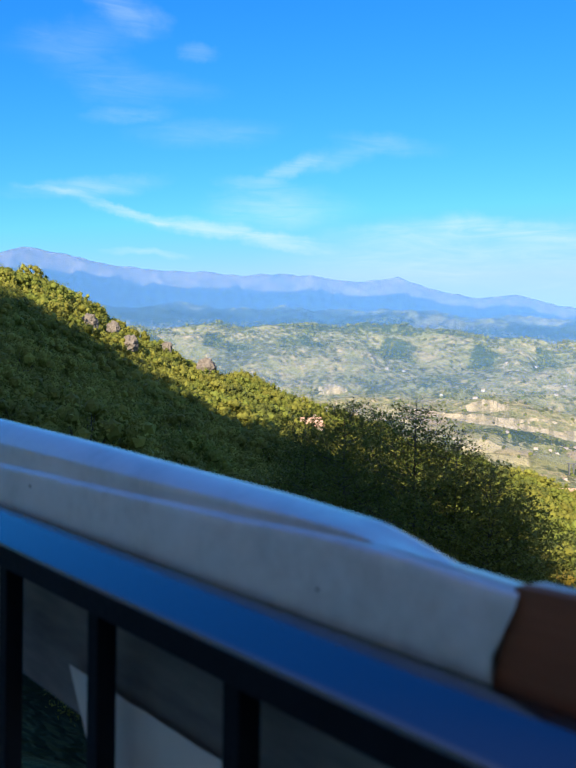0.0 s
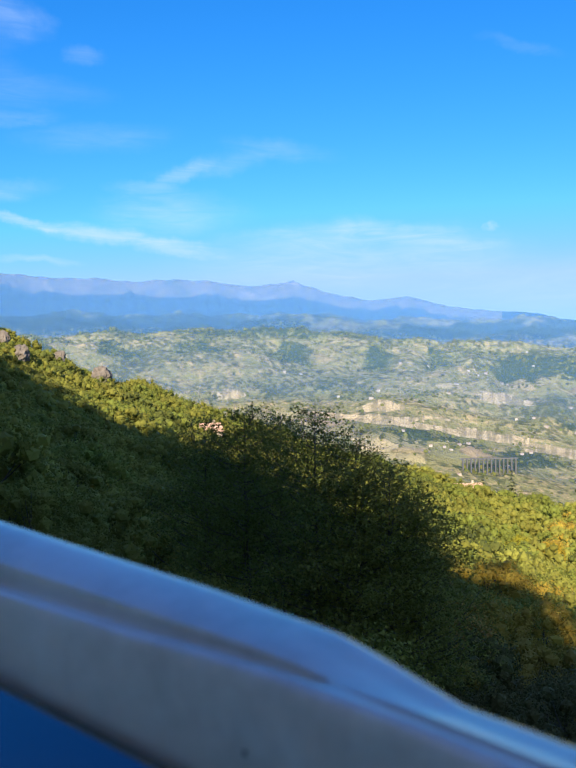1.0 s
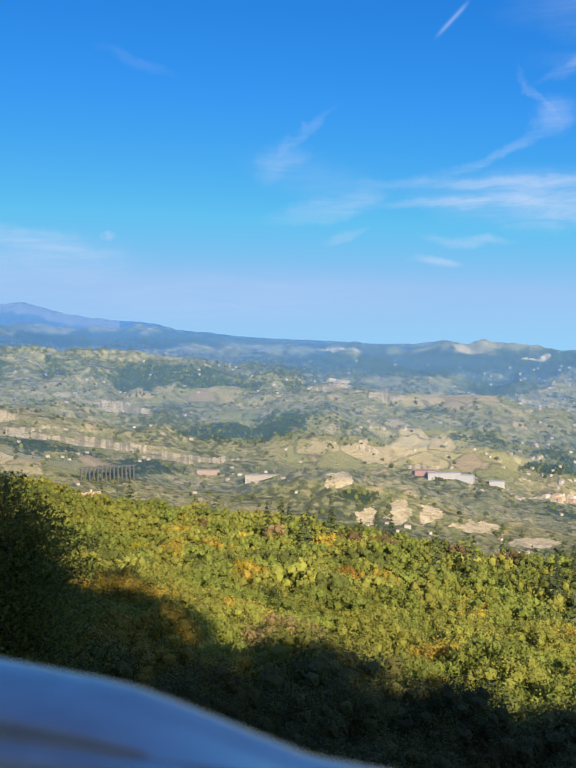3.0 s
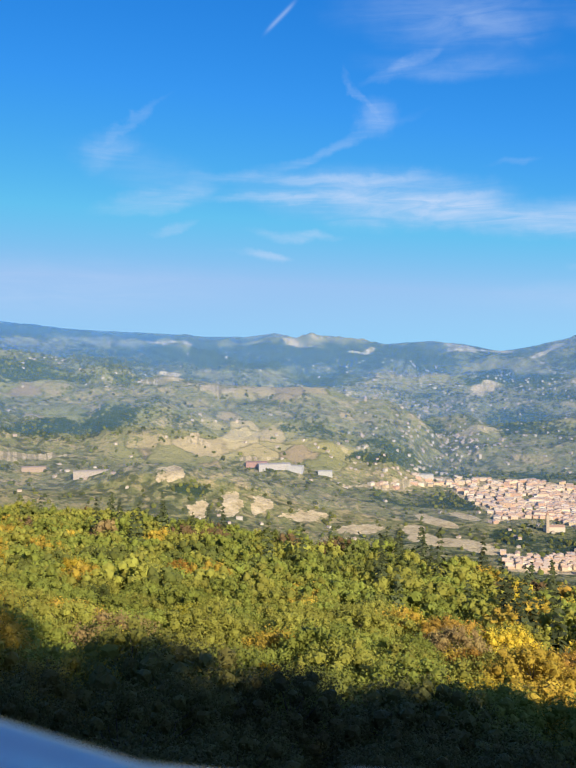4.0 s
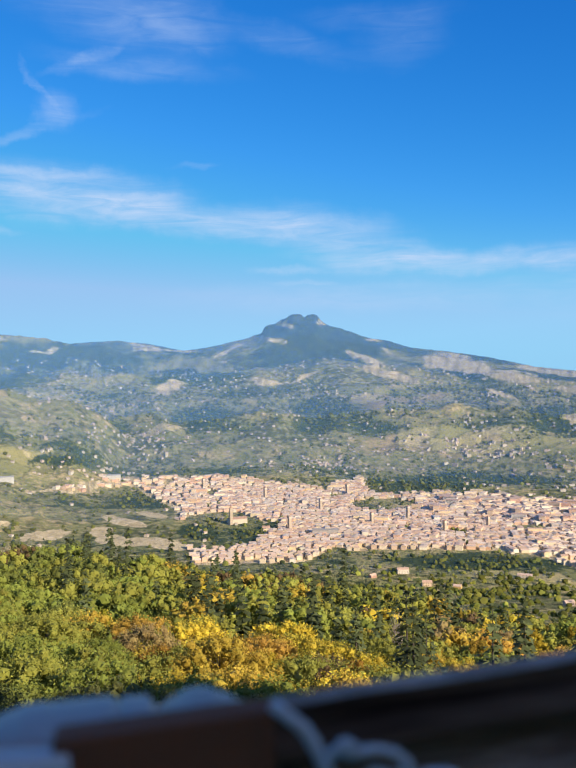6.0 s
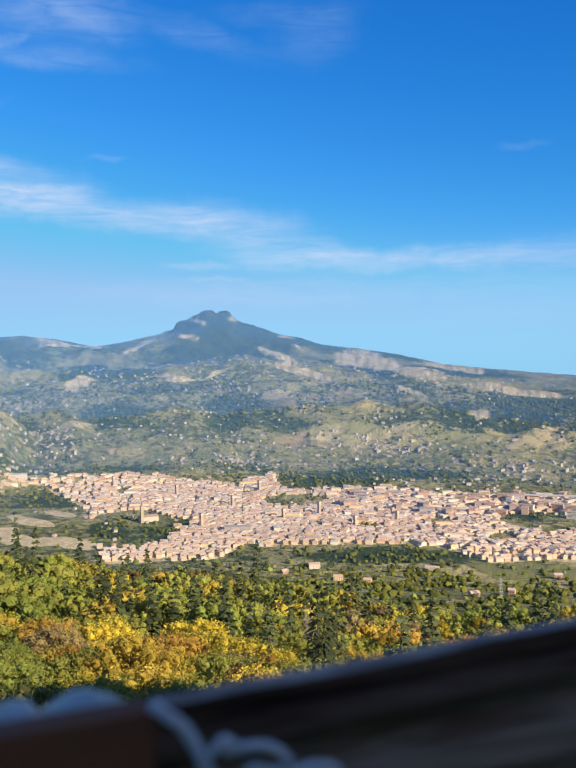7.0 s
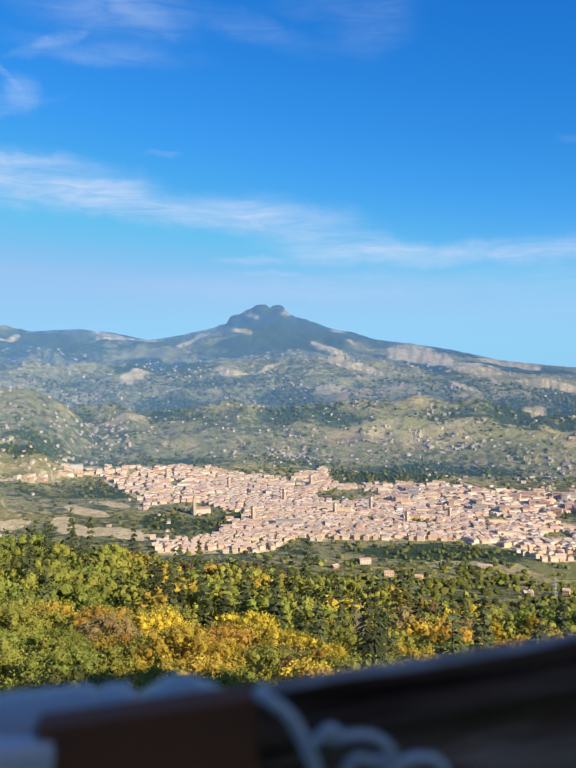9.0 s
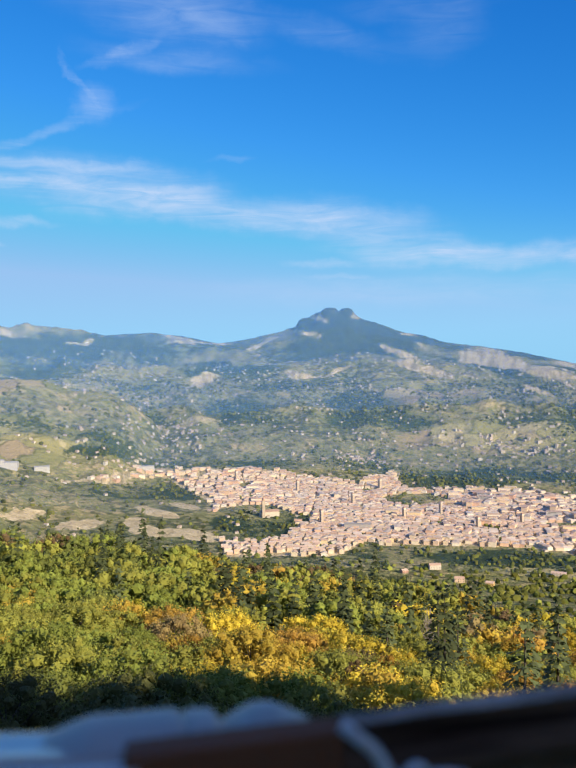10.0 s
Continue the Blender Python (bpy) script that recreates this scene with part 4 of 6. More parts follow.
def make_airy_tree(rng, w, h, n_limbs, n_leaves, leaf, low=0.25):
    """A slender tree whose limbs carry flat sprays of leaves, with bare twigs at the top."""
    root = new("tree")
    paths, tips, reach = [([(0, 0, -1.5), (0.25, 0.1, h * 0.4), (-0.15, 0.2, h * 0.72), (0.1, 0.0, h * 0.95)], [0.008 * h, 0.006 * h, 0.0025 * h, 0.006])], [], []
    for k in range(n_limbs):
        t = low + (0.97 - low) * ((k + rng.random()) / n_limbs)
        a = k * 2.4 + rng.uniform(-0.6, 0.6)
        ln = w * 0.5 * min(1.0, 2.6 * (1 - t)) ** 0.75 * rng.uniform(0.55, 1.25) + 0.3
        z0 = h * t * 0.94
        rise = ln * rng.uniform(0.15, 0.75)
        end = (math.cos(a) * ln, math.sin(a) * ln, z0 + rise)
        knee = (end[0] * 0.5, end[1] * 0.5, z0 + rise * 0.35)
        paths.append(([(0, 0, z0), knee, end], [0.0035 * h * (1.2 - t), 0.0022 * h * (1.2 - t), 0.006]))
        for q in np.linspace(0.35, 1.05, 7):
            side = rng.normal(size=3) * (0.30 * ln ** 0.5, 0.30 * ln ** 0.5, 0.12)
            tips.append((end[0] * q + side[0], end[1] * q + side[1], z0 + rise * q ** 1.4 + side[2]))
            reach.append((0.42 + 0.10 * ln) * rng.uniform(0.7, 1.3) * (1.0 if t < 0.9 else 0.6))
        for _ in range(2):
            tw = rng.normal(size=3) * 0.3
            paths.append(([knee, (end[0] * 0.8 + tw[0], end[1] * 0.8 + tw[1], end[2] + abs(tw[2])), (end[0] + tw[0] * 2, end[1] + tw[1] * 2, end[2] + 0.3 + abs(tw[2]))], [0.008, 0.006, 0.003]))
    vs, fs, off = [], [], 0
    for path, radii in paths:
        v, f = limb(path, radii, 5)
        vs.append(v)
        fs.append(f + off)
        off += len(v)
    array_part("trunk", np.concatenate(vs), [np.concatenate(fs)], M_BARK, root, smooth=True)
    tips, reach = np.array(tips), np.array(reach)
    k = rng.choice(len(tips), n_leaves, p=reach ** 2 / (reach ** 2).sum())
    d = rng.normal(size=(n_leaves, 3)) * (0.62, 0.62, 0.26)
    v, f = leaves(rng, tips[k] + d * reach[k][:, None], np.array((0, 0, 0.7)) + rng.normal(size=(n_leaves, 3)) * 0.7, leaf)
    array_part("crown", v, [f], M_LEAF, root)
    return root


def make_fir(rng, w, h, tiers=16, per=46, leaf=0.42):
    root = new("conifer")
    v, f = limb([(0, 0, -1.5), (0, 0, h * 0.5), (0, 0, h * 0.97)], [0.22, 0.14, 0.03], 6)
    array_part("trunk", v, [f], M_BARK, root, smooth=True)
    v, f = fir_arrays(rng, w, h, tiers, per, leaf)
    array_part("crown", v, [f], M_LEAF, root)
    return root


def paint(tree, colour):
    for o in tree.children:
        o.color = (*colour, 1)


def colour_for(rng, x, y):
    """Autumn comes patch by patch: green oaks in the west, more gold and brown among them to the east and at the wood's edge."""
    az, r = math.degrees(math.atan2(-x, y)), math.hypot(x, y)
    drift = 0.55 * float(fbm(np.array(x), np.array(y), 46, 2, 21.0))
    east = float(ease(-az, -3, 9))
    sunny = float(ease(az, 15, 22)) * float(1 - ease(r, 150, 230))
    u = rng.random() + drift + 0.44 * east + 0.30 * sunny
    if az > 36 or (az > 27 and r > 230):
        u = min(u, 1.0)
    for lim, key in ((0.12, "dark"), (0.55, "green"), (1.06, "olive"), (1.22, "gold"), (1.34, "yellow"), (1.42, "brown"), (1.75, "orange")):
        if u < lim:
            break
    c = np.array(PALETTE[key]) * rng.uniform(0.78, 1.25)
    c = c * 0.82 + np.array(PALETTE["olive"]) * 0.18
    # shade nearest the house is painted into the crowns as a dark brown
    near_shade = 0.85 * float(1 - ease(r, 58, 84)) * float(1 - ease(az, 30, 40))
    c = c * (1 - near_shade) + np.array((0.062, 0.056, 0.024)) * near_shade
    # western crowns are painted darker too, for the shade they stand in
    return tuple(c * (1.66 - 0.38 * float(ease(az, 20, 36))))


def tree_spots():
    """Places of the trees on the slope, nearest first: x, y, r, az."""
    rng = np.random.default_rng(5)
    out = []
    step = 8.4
    for gx in np.arange(-420, 330, step):
        for gy in np.arange(4, 440, step):
            x, y = gx + rng.uniform(-2.6, 2.6), gy + rng.uniform(-2.6, 2.6)
            r, az = math.hypot(x, y), math.degrees(math.atan2(-x, y))
            far = float(curve(az, FOREST_FAR))
            if r < 22 or r > far + 25 or az > 73 or az < -43:
                continue
            if r > 130 and rng.random() < 0.08:
                continue
            out.append((r, az, x, y))
    return sorted(out)


SPOTS = tree_spots()
KEEP_CLEAR = [(32.2, 392, 13), (49.2, 300, 9)]     # clearings round houses: heading, distance, radius


STANDOUT = ((20.4, -14.2, "dark", 9.0, 11.0), (17.8, -16.0, "green", 7.5, 9.5), (27.6, -13.4, "green", 8.5, 10.0), (25.0, -14.6, "dark", 7.0, 10.0), (-0.6, -15.9, "lime", 2.6, 10.0), (-4.0, -18.4, "orange", 6.5, 8.5), (-1.6, -19.4, "gold", 4.5, 7.0), (-17.3, -19.7, "orange", 5.2, 7.0), (-15.2, -20.0, "brown", 3.2, 6.5), (-11.4, -19.1, "yellow", 5.0, 8.0),
            (-8.2, -18.2, "lime", 4.0, 7.5), (26.9, -11.3, "yellow", 8.0, 10.0), (22.0, -12.3, "yellow", 9.0, 10.0), (15.2, -12.8, "orange", 7.0, 10.0), (14.7, -15.6, "lime", 7.0, 9.0), (9.2, -19.6, "yellow", 4.5, 6.5),
            (-28.9, -17.2, "yellow", 6.0, 11.0), (-31.5, -16.9, "yellow", 5.0, 9.0), (29, -11.0, "lime", 8.0, 10.0), (6.2, -17.2, "brown", 6.0, 8.0), (-22.5, -18.0, "gold", 6.0, 8.0), (-25.5, -18.2, "gold", 6.0, 8.0))


def standout_distance(az, el):
    r = np.arange(50, 400, 2.0)
    return float(r[int(np.argmax(canopy_angle(np.full_like(r, az), r) >= el - 0.5))])


OUTCROPS = ((63.8, 2.6, 1.14), (62.3, 2.2, 1.0), (61.2, 1.3, 1.2), (58.8, 1.0, 0.8), (56.2, -0.2, 1.29))
PLACED = [(a, standout_distance(a, e), 0.4 * w) for a, e, _, w, _ in STANDOUT] + [(a, standout_distance(a, e), 3.5) for a, e, _ in OUTCROPS]



def clear_of(x, y):
    r, az = math.hypot(x, y), math.degrees(math.atan2(-x, y))
    for a, d, c in PLACED:
        if abs(radians(az - a)) * d < c and d - 5 < r < d + 3:
            return False
    return all(math.hypot(x + math.sin(radians(a)) * r, y - math.cos(radians(a)) * r) > c for a, r, c in KEEP_CLEAR)


def plant_forest():
    rng = np.random.default_rng(8)
    kinds = [make_tree(rng, w, h, b, nl, nl * 105, 0.165, 0.58) for w, h, b, nl in ((12.4, 10.0, 1.2, 58), (10.8, 11.0, 1.6, 50), (13.6, 9.6, 1.0, 64), (9.8, 9.2, 1.2, 42), (12.6, 11.4, 1.6, 60), (11.4, 9.0, 1.0, 52))]
    close = [make_tree(rng, w, h, b, nl, nl * 330, 0.085, 0.5) for w, h, b, nl in ((9.4, 9.6, 1.2, 46), (8.2, 10.2, 1.6, 42), (10.2, 9.0, 1.0, 50))]
    firs = {}
    used = set()
    far_v, far_q, far_t, far_c, off = [], [], [], [], 0
    near = 0
    shapes = ((11.4, 9.4, 0.8), (10.2, 10.2, 1.0), (12.6, 9.2, 0.6), (9.4, 9.0, 0.8), (11.2, 10.6, 1.0))
    mid = [crown(rng, *lobes_of(rng, 24, w, h, b), 560, 0.32, 0.68) for w, h, b in shapes]
    fine = [crown(rng, *lobes_of(rng, 42, w, h, b), 2400, 0.20, 0.6) for w, h, b in shapes]
    mid_fir = [(lambda q: (q[0], [q[1]]))(fir_arrays(rng, w, h, 12, 26, 0.62)) for w, h in ((4.6, 12.5), (4.0, 11.0), (5.2, 14.0))]
    for r, az, x, y in SPOTS:
        if not clear_of(x, y):
            continue
        z = float(height(np.array(x), np.array(y)))
        far = float(curve(az, FOREST_FAR))
        fir = rng.random() < ((0.20 if az < -5 else 0.13) if (r > (0.42 if az < -5 else 0.55) * far and az < 26) else 0.02)
        if fir and ((az > 4 and r < 0.75 * far) or az > 40):
            fir = False
        s = rng.uniform(0.82, 1.15) * (1.0 if r > 60 else 0.85) * (1.3 if fir else 1.0)
        turn = rng.uniform(0, 360)
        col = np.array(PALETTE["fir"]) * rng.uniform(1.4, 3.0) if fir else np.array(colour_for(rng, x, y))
        if not fir and r > 0.8 * far and az < 25 and rng.random() < 0.10:
            col = np.array(PALETTE["brown"])
        if near < 300:
            k = int(rng.integers(6))
            if fir and k % 3 not in firs:
                firs[k % 3] = make_fir(rng, 5.0 + 0.5 * (k % 3), 12.0 + 1.3 * (k % 3))
            src = firs[k % 3] if fir else (close[k % 3] if r < 62 else kinds[k])
            m = pose(x, y, z, 0, 0, turn) @ Matrix.Diagonal((s, s, s * rng.uniform(0.92, 1.1), 1))
            if src in used:
                ob = copy_thing(src, m)
            else:
                ob = src
                ob.matrix_basis = m
                used.add(src)
            ob.scale = (s, s, s)
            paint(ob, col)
            tone = "dark green" if fir or col[1] > col[0] * 1.25 else ("olive green" if col[0] < 0.17 else "yellowing autumn")
            tagged(ob, f"{tone} {'conifer with drooping branches' if fir else 'broadleaved tree with a dense uneven crown'} on the slope", "tree", "trees of the near forest")
            near += 1
            continue
        v, fs = mid_fir[rng.integers(3)] if fir else (fine if r < 175 else mid)[rng.integers(5)]
        c, sn = math.cos(turn), math.sin(turn)
        rot = np.array([[c, -sn, 0], [sn, c, 0], [0, 0, 1.0]])
        far_v.append(v @ rot.T * (s * 1.04) + (x, y, z))
        far_q.append(fs[0] + off)
        if len(fs) > 1:
            far_t.append(fs[1] + off)
        far_c.append(np.repeat(col[None], len(v), 0))
        off += len(v)
    ob = array_part("far_forest", np.concatenate(far_v), [np.concatenate(far_q), np.concatenate(far_t)], M_LEAF_FAR, tint=np.concatenate(far_c))
    tagged(ob, "mixed autumn forest of broadleaved trees and conifers on the slope", "forest", kind="stuff")


plant_forest()


def special_trees():
    rng = np.random.default_rng(31)
    # a sparse taller tree with bare twigs near the house
    def standing(tree, az, r, drop=0.0):
        p = heading(az) * r
        tree.location = (p.x, p.y, float(height(np.array(p.x), np.array(p.y))) - drop)
        return tree
    for az, r, w, top_el, tone in ((42.3, 42, 5.0, -1.3, "green"), (47.0, 46, 4.4, -1.5, "green"), (44.6, 50, 4.6, -2.0, "green"), (39.6, 40, 4.6, -3.6, "olive"), (37.4, 39, 4.4, -5.4, "olive"), (49.6, 52, 4.4, -2.6, "green"),
                                   (35.6, 41, 4.0, -8.2, "olive")):
        p = heading(az) * r
        g = float(height(np.array(p.x), np.array(p.y)))
        h = EYE + math.tan(radians(top_el + 0.7)) * r - g
        t = standing(make_airy_tree(rng, w * 1.35, h, 90, 18000, 0.074, 0.42), az, r)
        paint(t, [1.15 * q for q in PALETTE[tone]])
        tagged(t, "tall airy tree with open branches and sparse leaves", "tree")
    # a bleached dead tree among the autumn trees
    dead = new("dead_tree")
    paths = [([(0, 0, -1), (0.1, 0, 5), (0.2, 0.1, 10.5)], [0.22, 0.16, 0.04])]
    for k in range(46):
        z0 = rng.uniform(3.0, 9.0)
        a, ln = rng.uniform(0, 6.28), rng.uniform(0.8, 1.9) * (1.25 - z0 / 14)
        e = (math.cos(a) * ln, math.sin(a) * ln, z0 + rng.uniform(1.2, 2.8))
        paths.append(([(0.1, 0, z0), (e[0] * 0.6, e[1] * 0.6, z0 + 0.5), e], [0.07, 0.05, 0.015]))
    vs, fs, off = [], [], 0
    for pth, rd in paths:
        v, f = limb(pth, rd, 4)
        vs.append(v)
        fs.append(f + off)
        off += len(v)
    array_part("trunk", np.concatenate(vs), [np.concatenate(fs)], M_DEAD, dead)
    p = heading(-20.2) * 150
    dead.location = (p.x, p.y, EYE + math.tan(radians(-16.5)) * 150 - 10.3)
    tagged(dead, "bleached grey dead tree with bare upright branches", "tree")
    # trees whose colour stands out: heading and height angle of the top, colour, width and height
    for az, el, key, w, h in STANDOUT:
        t = make_tree(rng, w, h, h * 0.16, 28, 3400, 0.17, 0.66)
        r = standout_distance(az, el)
        p = heading(az) * r
        t.location = (p.x, p.y, EYE + math.tan(radians(el)) * r - h * 0.93)
        paint(t, PALETTE[key])
        tagged(t, {"dark": "dark green broadleaved tree with a dense crown", "green": "green broadleaved tree with a full crown", "lime": "slender bright lime green tree in the forest", "orange": "broadleaved tree with orange autumn leaves", "yellow": "broadleaved tree with bright yellow autumn leaves",
                   "gold": "broadleaved tree with golden brown leaves", "brown": "broadleaved tree with dark reddish brown leaves"}[key], "tree")


special_trees()


def ridge_trees():
    """Unseen trees on the hillside behind and beside the house, added to fringe its shadow."""
    rng = np.random.default_rng(77)
    lob, rad = lobes_of(rng, 6, 7, 10, 1.5)
    v, fs = crown(rng, lob, rad, 60, 0.9, 0.95)
    vs, q, t, off = [], [], [], 0
    ax = radians(BACK_AXIS)
    for k in range(620):
        al, ac = rng.uniform(30, 150), rng.uniform(-260, 62)
        p = Vector((-math.sin(ax) * al - math.cos(ax) * ac, math.cos(ax) * al - math.sin(ax) * ac, 0))
        z = float(height(np.array(p.x), np.array(p.y)))
        vs.append(v * rng.uniform(0.7, 1.15) + (p.x, p.y, z))
        q.append(fs[0] + off)
        t.append(fs[1] + off)
        off += len(v)
    vs = np.concatenate(vs)
    ob = array_part("unseen_woods", vs, [np.concatenate(q), np.concatenate(t)], M_LEAF_FAR, tint=np.tile(PALETTE["green"], (len(vs), 1)))
    tagged(ob, "unseen green woods above the house, added to fringe the hillside's shadow", "forest", kind="stuff")


ridge_trees()


def build_outcrops():
    """Weathered limestone blocks that stand out of the wooded slope."""
    for k, (az, el, wide) in enumerate(OUTCROPS):
        r = standout_distance(az, el)
        w = r * radians(wide) * 0.5
        p = heading(az) * r
        bm = bmesh.new()
        bmesh.ops.create_icosphere(bm, subdivisions=4, radius=1.0)
        for v in bm.verts:
            n = v.co.normalized()
            q = noise.fractal(n * 1.6 + Vector((k * 7.1, 0, 0)), 0.9, 2.1, 5)
            v.co = Vector((n.x * w, n.y * w * 0.8, n.z * w * 0.95)) * (1 + 0.35 * q) * (1 if n.z < 0.3 else 1.0 + 0.15 * math.floor(3 * n.z) / 3)
        ob = part("rock", bm, M_ROCK)
        ob.location = (p.x, p.y, EYE + math.tan(radians(el)) * r - 0.35 * w)
        tagged(ob, "pale weathered limestone outcrop among the trees", "rock", "rocks of the slope")


M_ROCK = surface("limestone", [(0.3, (0.10, 0.088, 0.078)), (0.7, (0.26, 0.225, 0.195))], 0.5, rough=(0.85, 0.95), bump=0.8, bump_scale=1.6, dist=0.3, spec=0.2)
build_outcrops()


# ---- the valley: scattered trees and houses ----
def valley_trees():
    rng = np.random.default_rng(19)
    n = 130000
    az = rng.uniform(-42, 62, n)
    r = np.where(np.arange(n) % 9 == 0, rng.uniform(420, 1700, n), np.sqrt(rng.uniform(0, 1, n)) * 3100 + 900)
    x, y = -np.sin(np.radians(az)) * r, np.cos(np.radians(az)) * r
    z = height(x, y)
    clay, field, wood, el = cover_at(x, y, z)
    grain = fbm(x, y, 55, 3, 33.0)
    line = np.abs(fbm(x, y, 150, 2, 40.0))
    p = np.clip(wood * 0.75 + 0.55 * grain - 0.12, 0.03, 1) + 0.5 * (line < 0.035)
    p = p * (1 - 0.9 * ease(clay, 0.2, 0.5) * (1 - in_town(az, el))) * (1 - 0.6 * ease(field, 0.4, 0.8)) * np.where(in_town(az, el) & (r > 1500) & (r < 3000), 0.42, 1) * np.where((r < 1450) & (az > -12), 0.5, 1)
    keep = (rng.random(n) < p * 0.7) & (r < 3600)
    # a belt of woods and olive groves below the town
    belt = (r < 1680) & (az < -6) & ~in_town(az, el)
    ok = np.nonzero(keep | (belt & (rng.random(n) < 0.06 + 0.45 * (grain > 0.16))))[0][:34000]
    bv, bf = ICO1
    k = len(ok)
    size = rng.uniform(2.4, 5.4, k) * (1 + 0.25 * (r[ok] > 3200))
    sc = np.stack([size * rng.uniform(0.8, 1.5, k), size * rng.uniform(0.8, 1.5, k), size * rng.uniform(0.8, 1.35, k)], -1)
    v = bv[None] * (1 + rng.uniform(-0.3, 0.3, (k, len(bv), 1))) * sc[:, None] + np.stack([x[ok], y[ok], z[ok] + size * 0.55], -1)[:, None]
    f = bf[None] + (np.arange(k) * len(bv))[:, None, None]
    base = np.array(PALETTE["green"]) * 0.8
    alt = np.array(PALETTE["olive"])
    u = rng.random((k, 1))
    t = (base * (1 - u) + alt * u) * rng.uniform(0.6, 1.35, (k, 1)) * np.where(belt[ok] & (grain[ok] < 0.1), 1.5, 1.0)[:, None]
    # trees between the houses
    ob = array_part("valley_trees", v.reshape(-1, 3), [f.reshape(-1, 3)], M_LEAF_FAR, tint=np.repeat(t, len(bv), 0))
    tagged(ob, "scattered green trees, hedges and groves over the valley", "trees", kind="stuff")


WALLS = [(0.76, 0.60, 0.41), (0.80, 0.66, 0.46), (0.74, 0.53, 0.36), (0.80, 0.72, 0.57), (0.78, 0.61, 0.36), (0.68, 0.44, 0.29), (0.80, 0.67, 0.49)]
ROOFS = [(0.70, 0.50, 0.37), (0.64, 0.44, 0.32), (0.72, 0.56, 0.43), (0.66, 0.52, 0.40), (0.62, 0.41, 0.29), (0.74, 0.61, 0.49)]


def house_arrays(w, d, h, rise, flat=None):
    """Walls and gabled roofs of many houses at once, each in its own frame: two vertex arrays and two face lists."""
    n = len(w)
    o, z = np.zeros(n), np.full(n, -14.0)
    walls = np.stack([np.stack(c, -1) for c in ((-w / 2, -d / 2, z), (w / 2, -d / 2, z), (w / 2, d / 2, z), (-w / 2, d / 2, z), (-w / 2, -d / 2, h), (w / 2, -d / 2, h), (w / 2, d / 2, h), (-w / 2, d / 2, h),
                                                (-w / 2, o, h + rise * 0.92), (w / 2, o, h + rise * 0.92))], 1)
    wf = [[(0, 1, 5, 4), (2, 3, 7, 6), (1, 2, 6, 5), (3, 0, 4, 7)], [(5, 6, 9), (7, 4, 8)]]
    W, D, e = w / 2 + 0.45, d / 2 + 0.5, h - 0.35
    th = 0.3
    roofs = np.stack([np.stack(c, -1) for c in ((-W, -D, e), (W, -D, e), (W, o, h + rise), (-W, o, h + rise), (W, D, e), (-W, D, e),
                                                (-W, -D, e - th), (W, -D, e - th), (W, D, e - th), (-W, D, e - th))], 1)
    rf = [[(0, 1, 2, 3), (3, 2, 4, 5), (6, 7, 1, 0), (8, 9, 5, 4)], [(1, 7, 2), (0, 3, 6), (4, 2, 8), (5, 9, 3)]]
    return walls, wf, roofs, rf


def spread(local, faces, yaw, place):
    """Many copies laid out: vertices turned and moved, and the faces numbered on."""
    c, s = np.cos(yaw)[:, None], np.sin(yaw)[:, None]
    v = local.copy()
    v[..., 0], v[..., 1] = local[..., 0] * c - local[..., 1] * s, local[..., 0] * s + local[..., 1] * c
    v += place[:, None]
    m = local.shape[1]
    return v.reshape(-1, 3), [(np.array(f)[None] + (np.arange(len(place)) * m)[:, None, None]).reshape(-1, len(f[0])) for f in faces]


def joined_houses(name, label, x, y, z, w, d, h, rise, yaw, seed, pale=0.0):
    rng = np.random.default_rng(seed)
    n = len(x)
    walls, wf, roofs, rf = house_arrays(w, d, h, rise)
    place = np.stack([x, y, z], -1)
    v1, f1 = spread(walls, wf, yaw, place)
    v2, f2 = spread(roofs, rf, yaw, place)
    f2 = [f + len(v1) for f in f2]
    shade = rng.uniform(0.82, 1.12, (n, 1))
    c1 = np.repeat(np.array(WALLS)[rng.integers(len(WALLS), size=n)] * shade, walls.shape[1], 0)
    c2 = np.repeat(np.array(ROOFS)[rng.integers(len(ROOFS), size=n)] * rng.uniform(0.85, 1.2, (n, 1)), roofs.shape[1], 0)
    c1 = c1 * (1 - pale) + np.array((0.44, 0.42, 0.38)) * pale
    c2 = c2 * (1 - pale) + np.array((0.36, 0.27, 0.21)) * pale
    faces = [np.concatenate([f1[0], f2[0]]), np.concatenate([f1[1], f2[1]])]
    ob = array_part(name, np.concatenate([v1, v2]), faces, M_TOWN, tint=np.concatenate([c1, c2]))
    tagged(ob, label, "houses", kind="stuff")


M_GLASS_DARK = surface("window_glass", [(0.3, (0.02, 0.025, 0.03)), (0.7, (0.05, 0.055, 0.06))], 1.0, rough=(0.08, 0.2), bump=0.0)


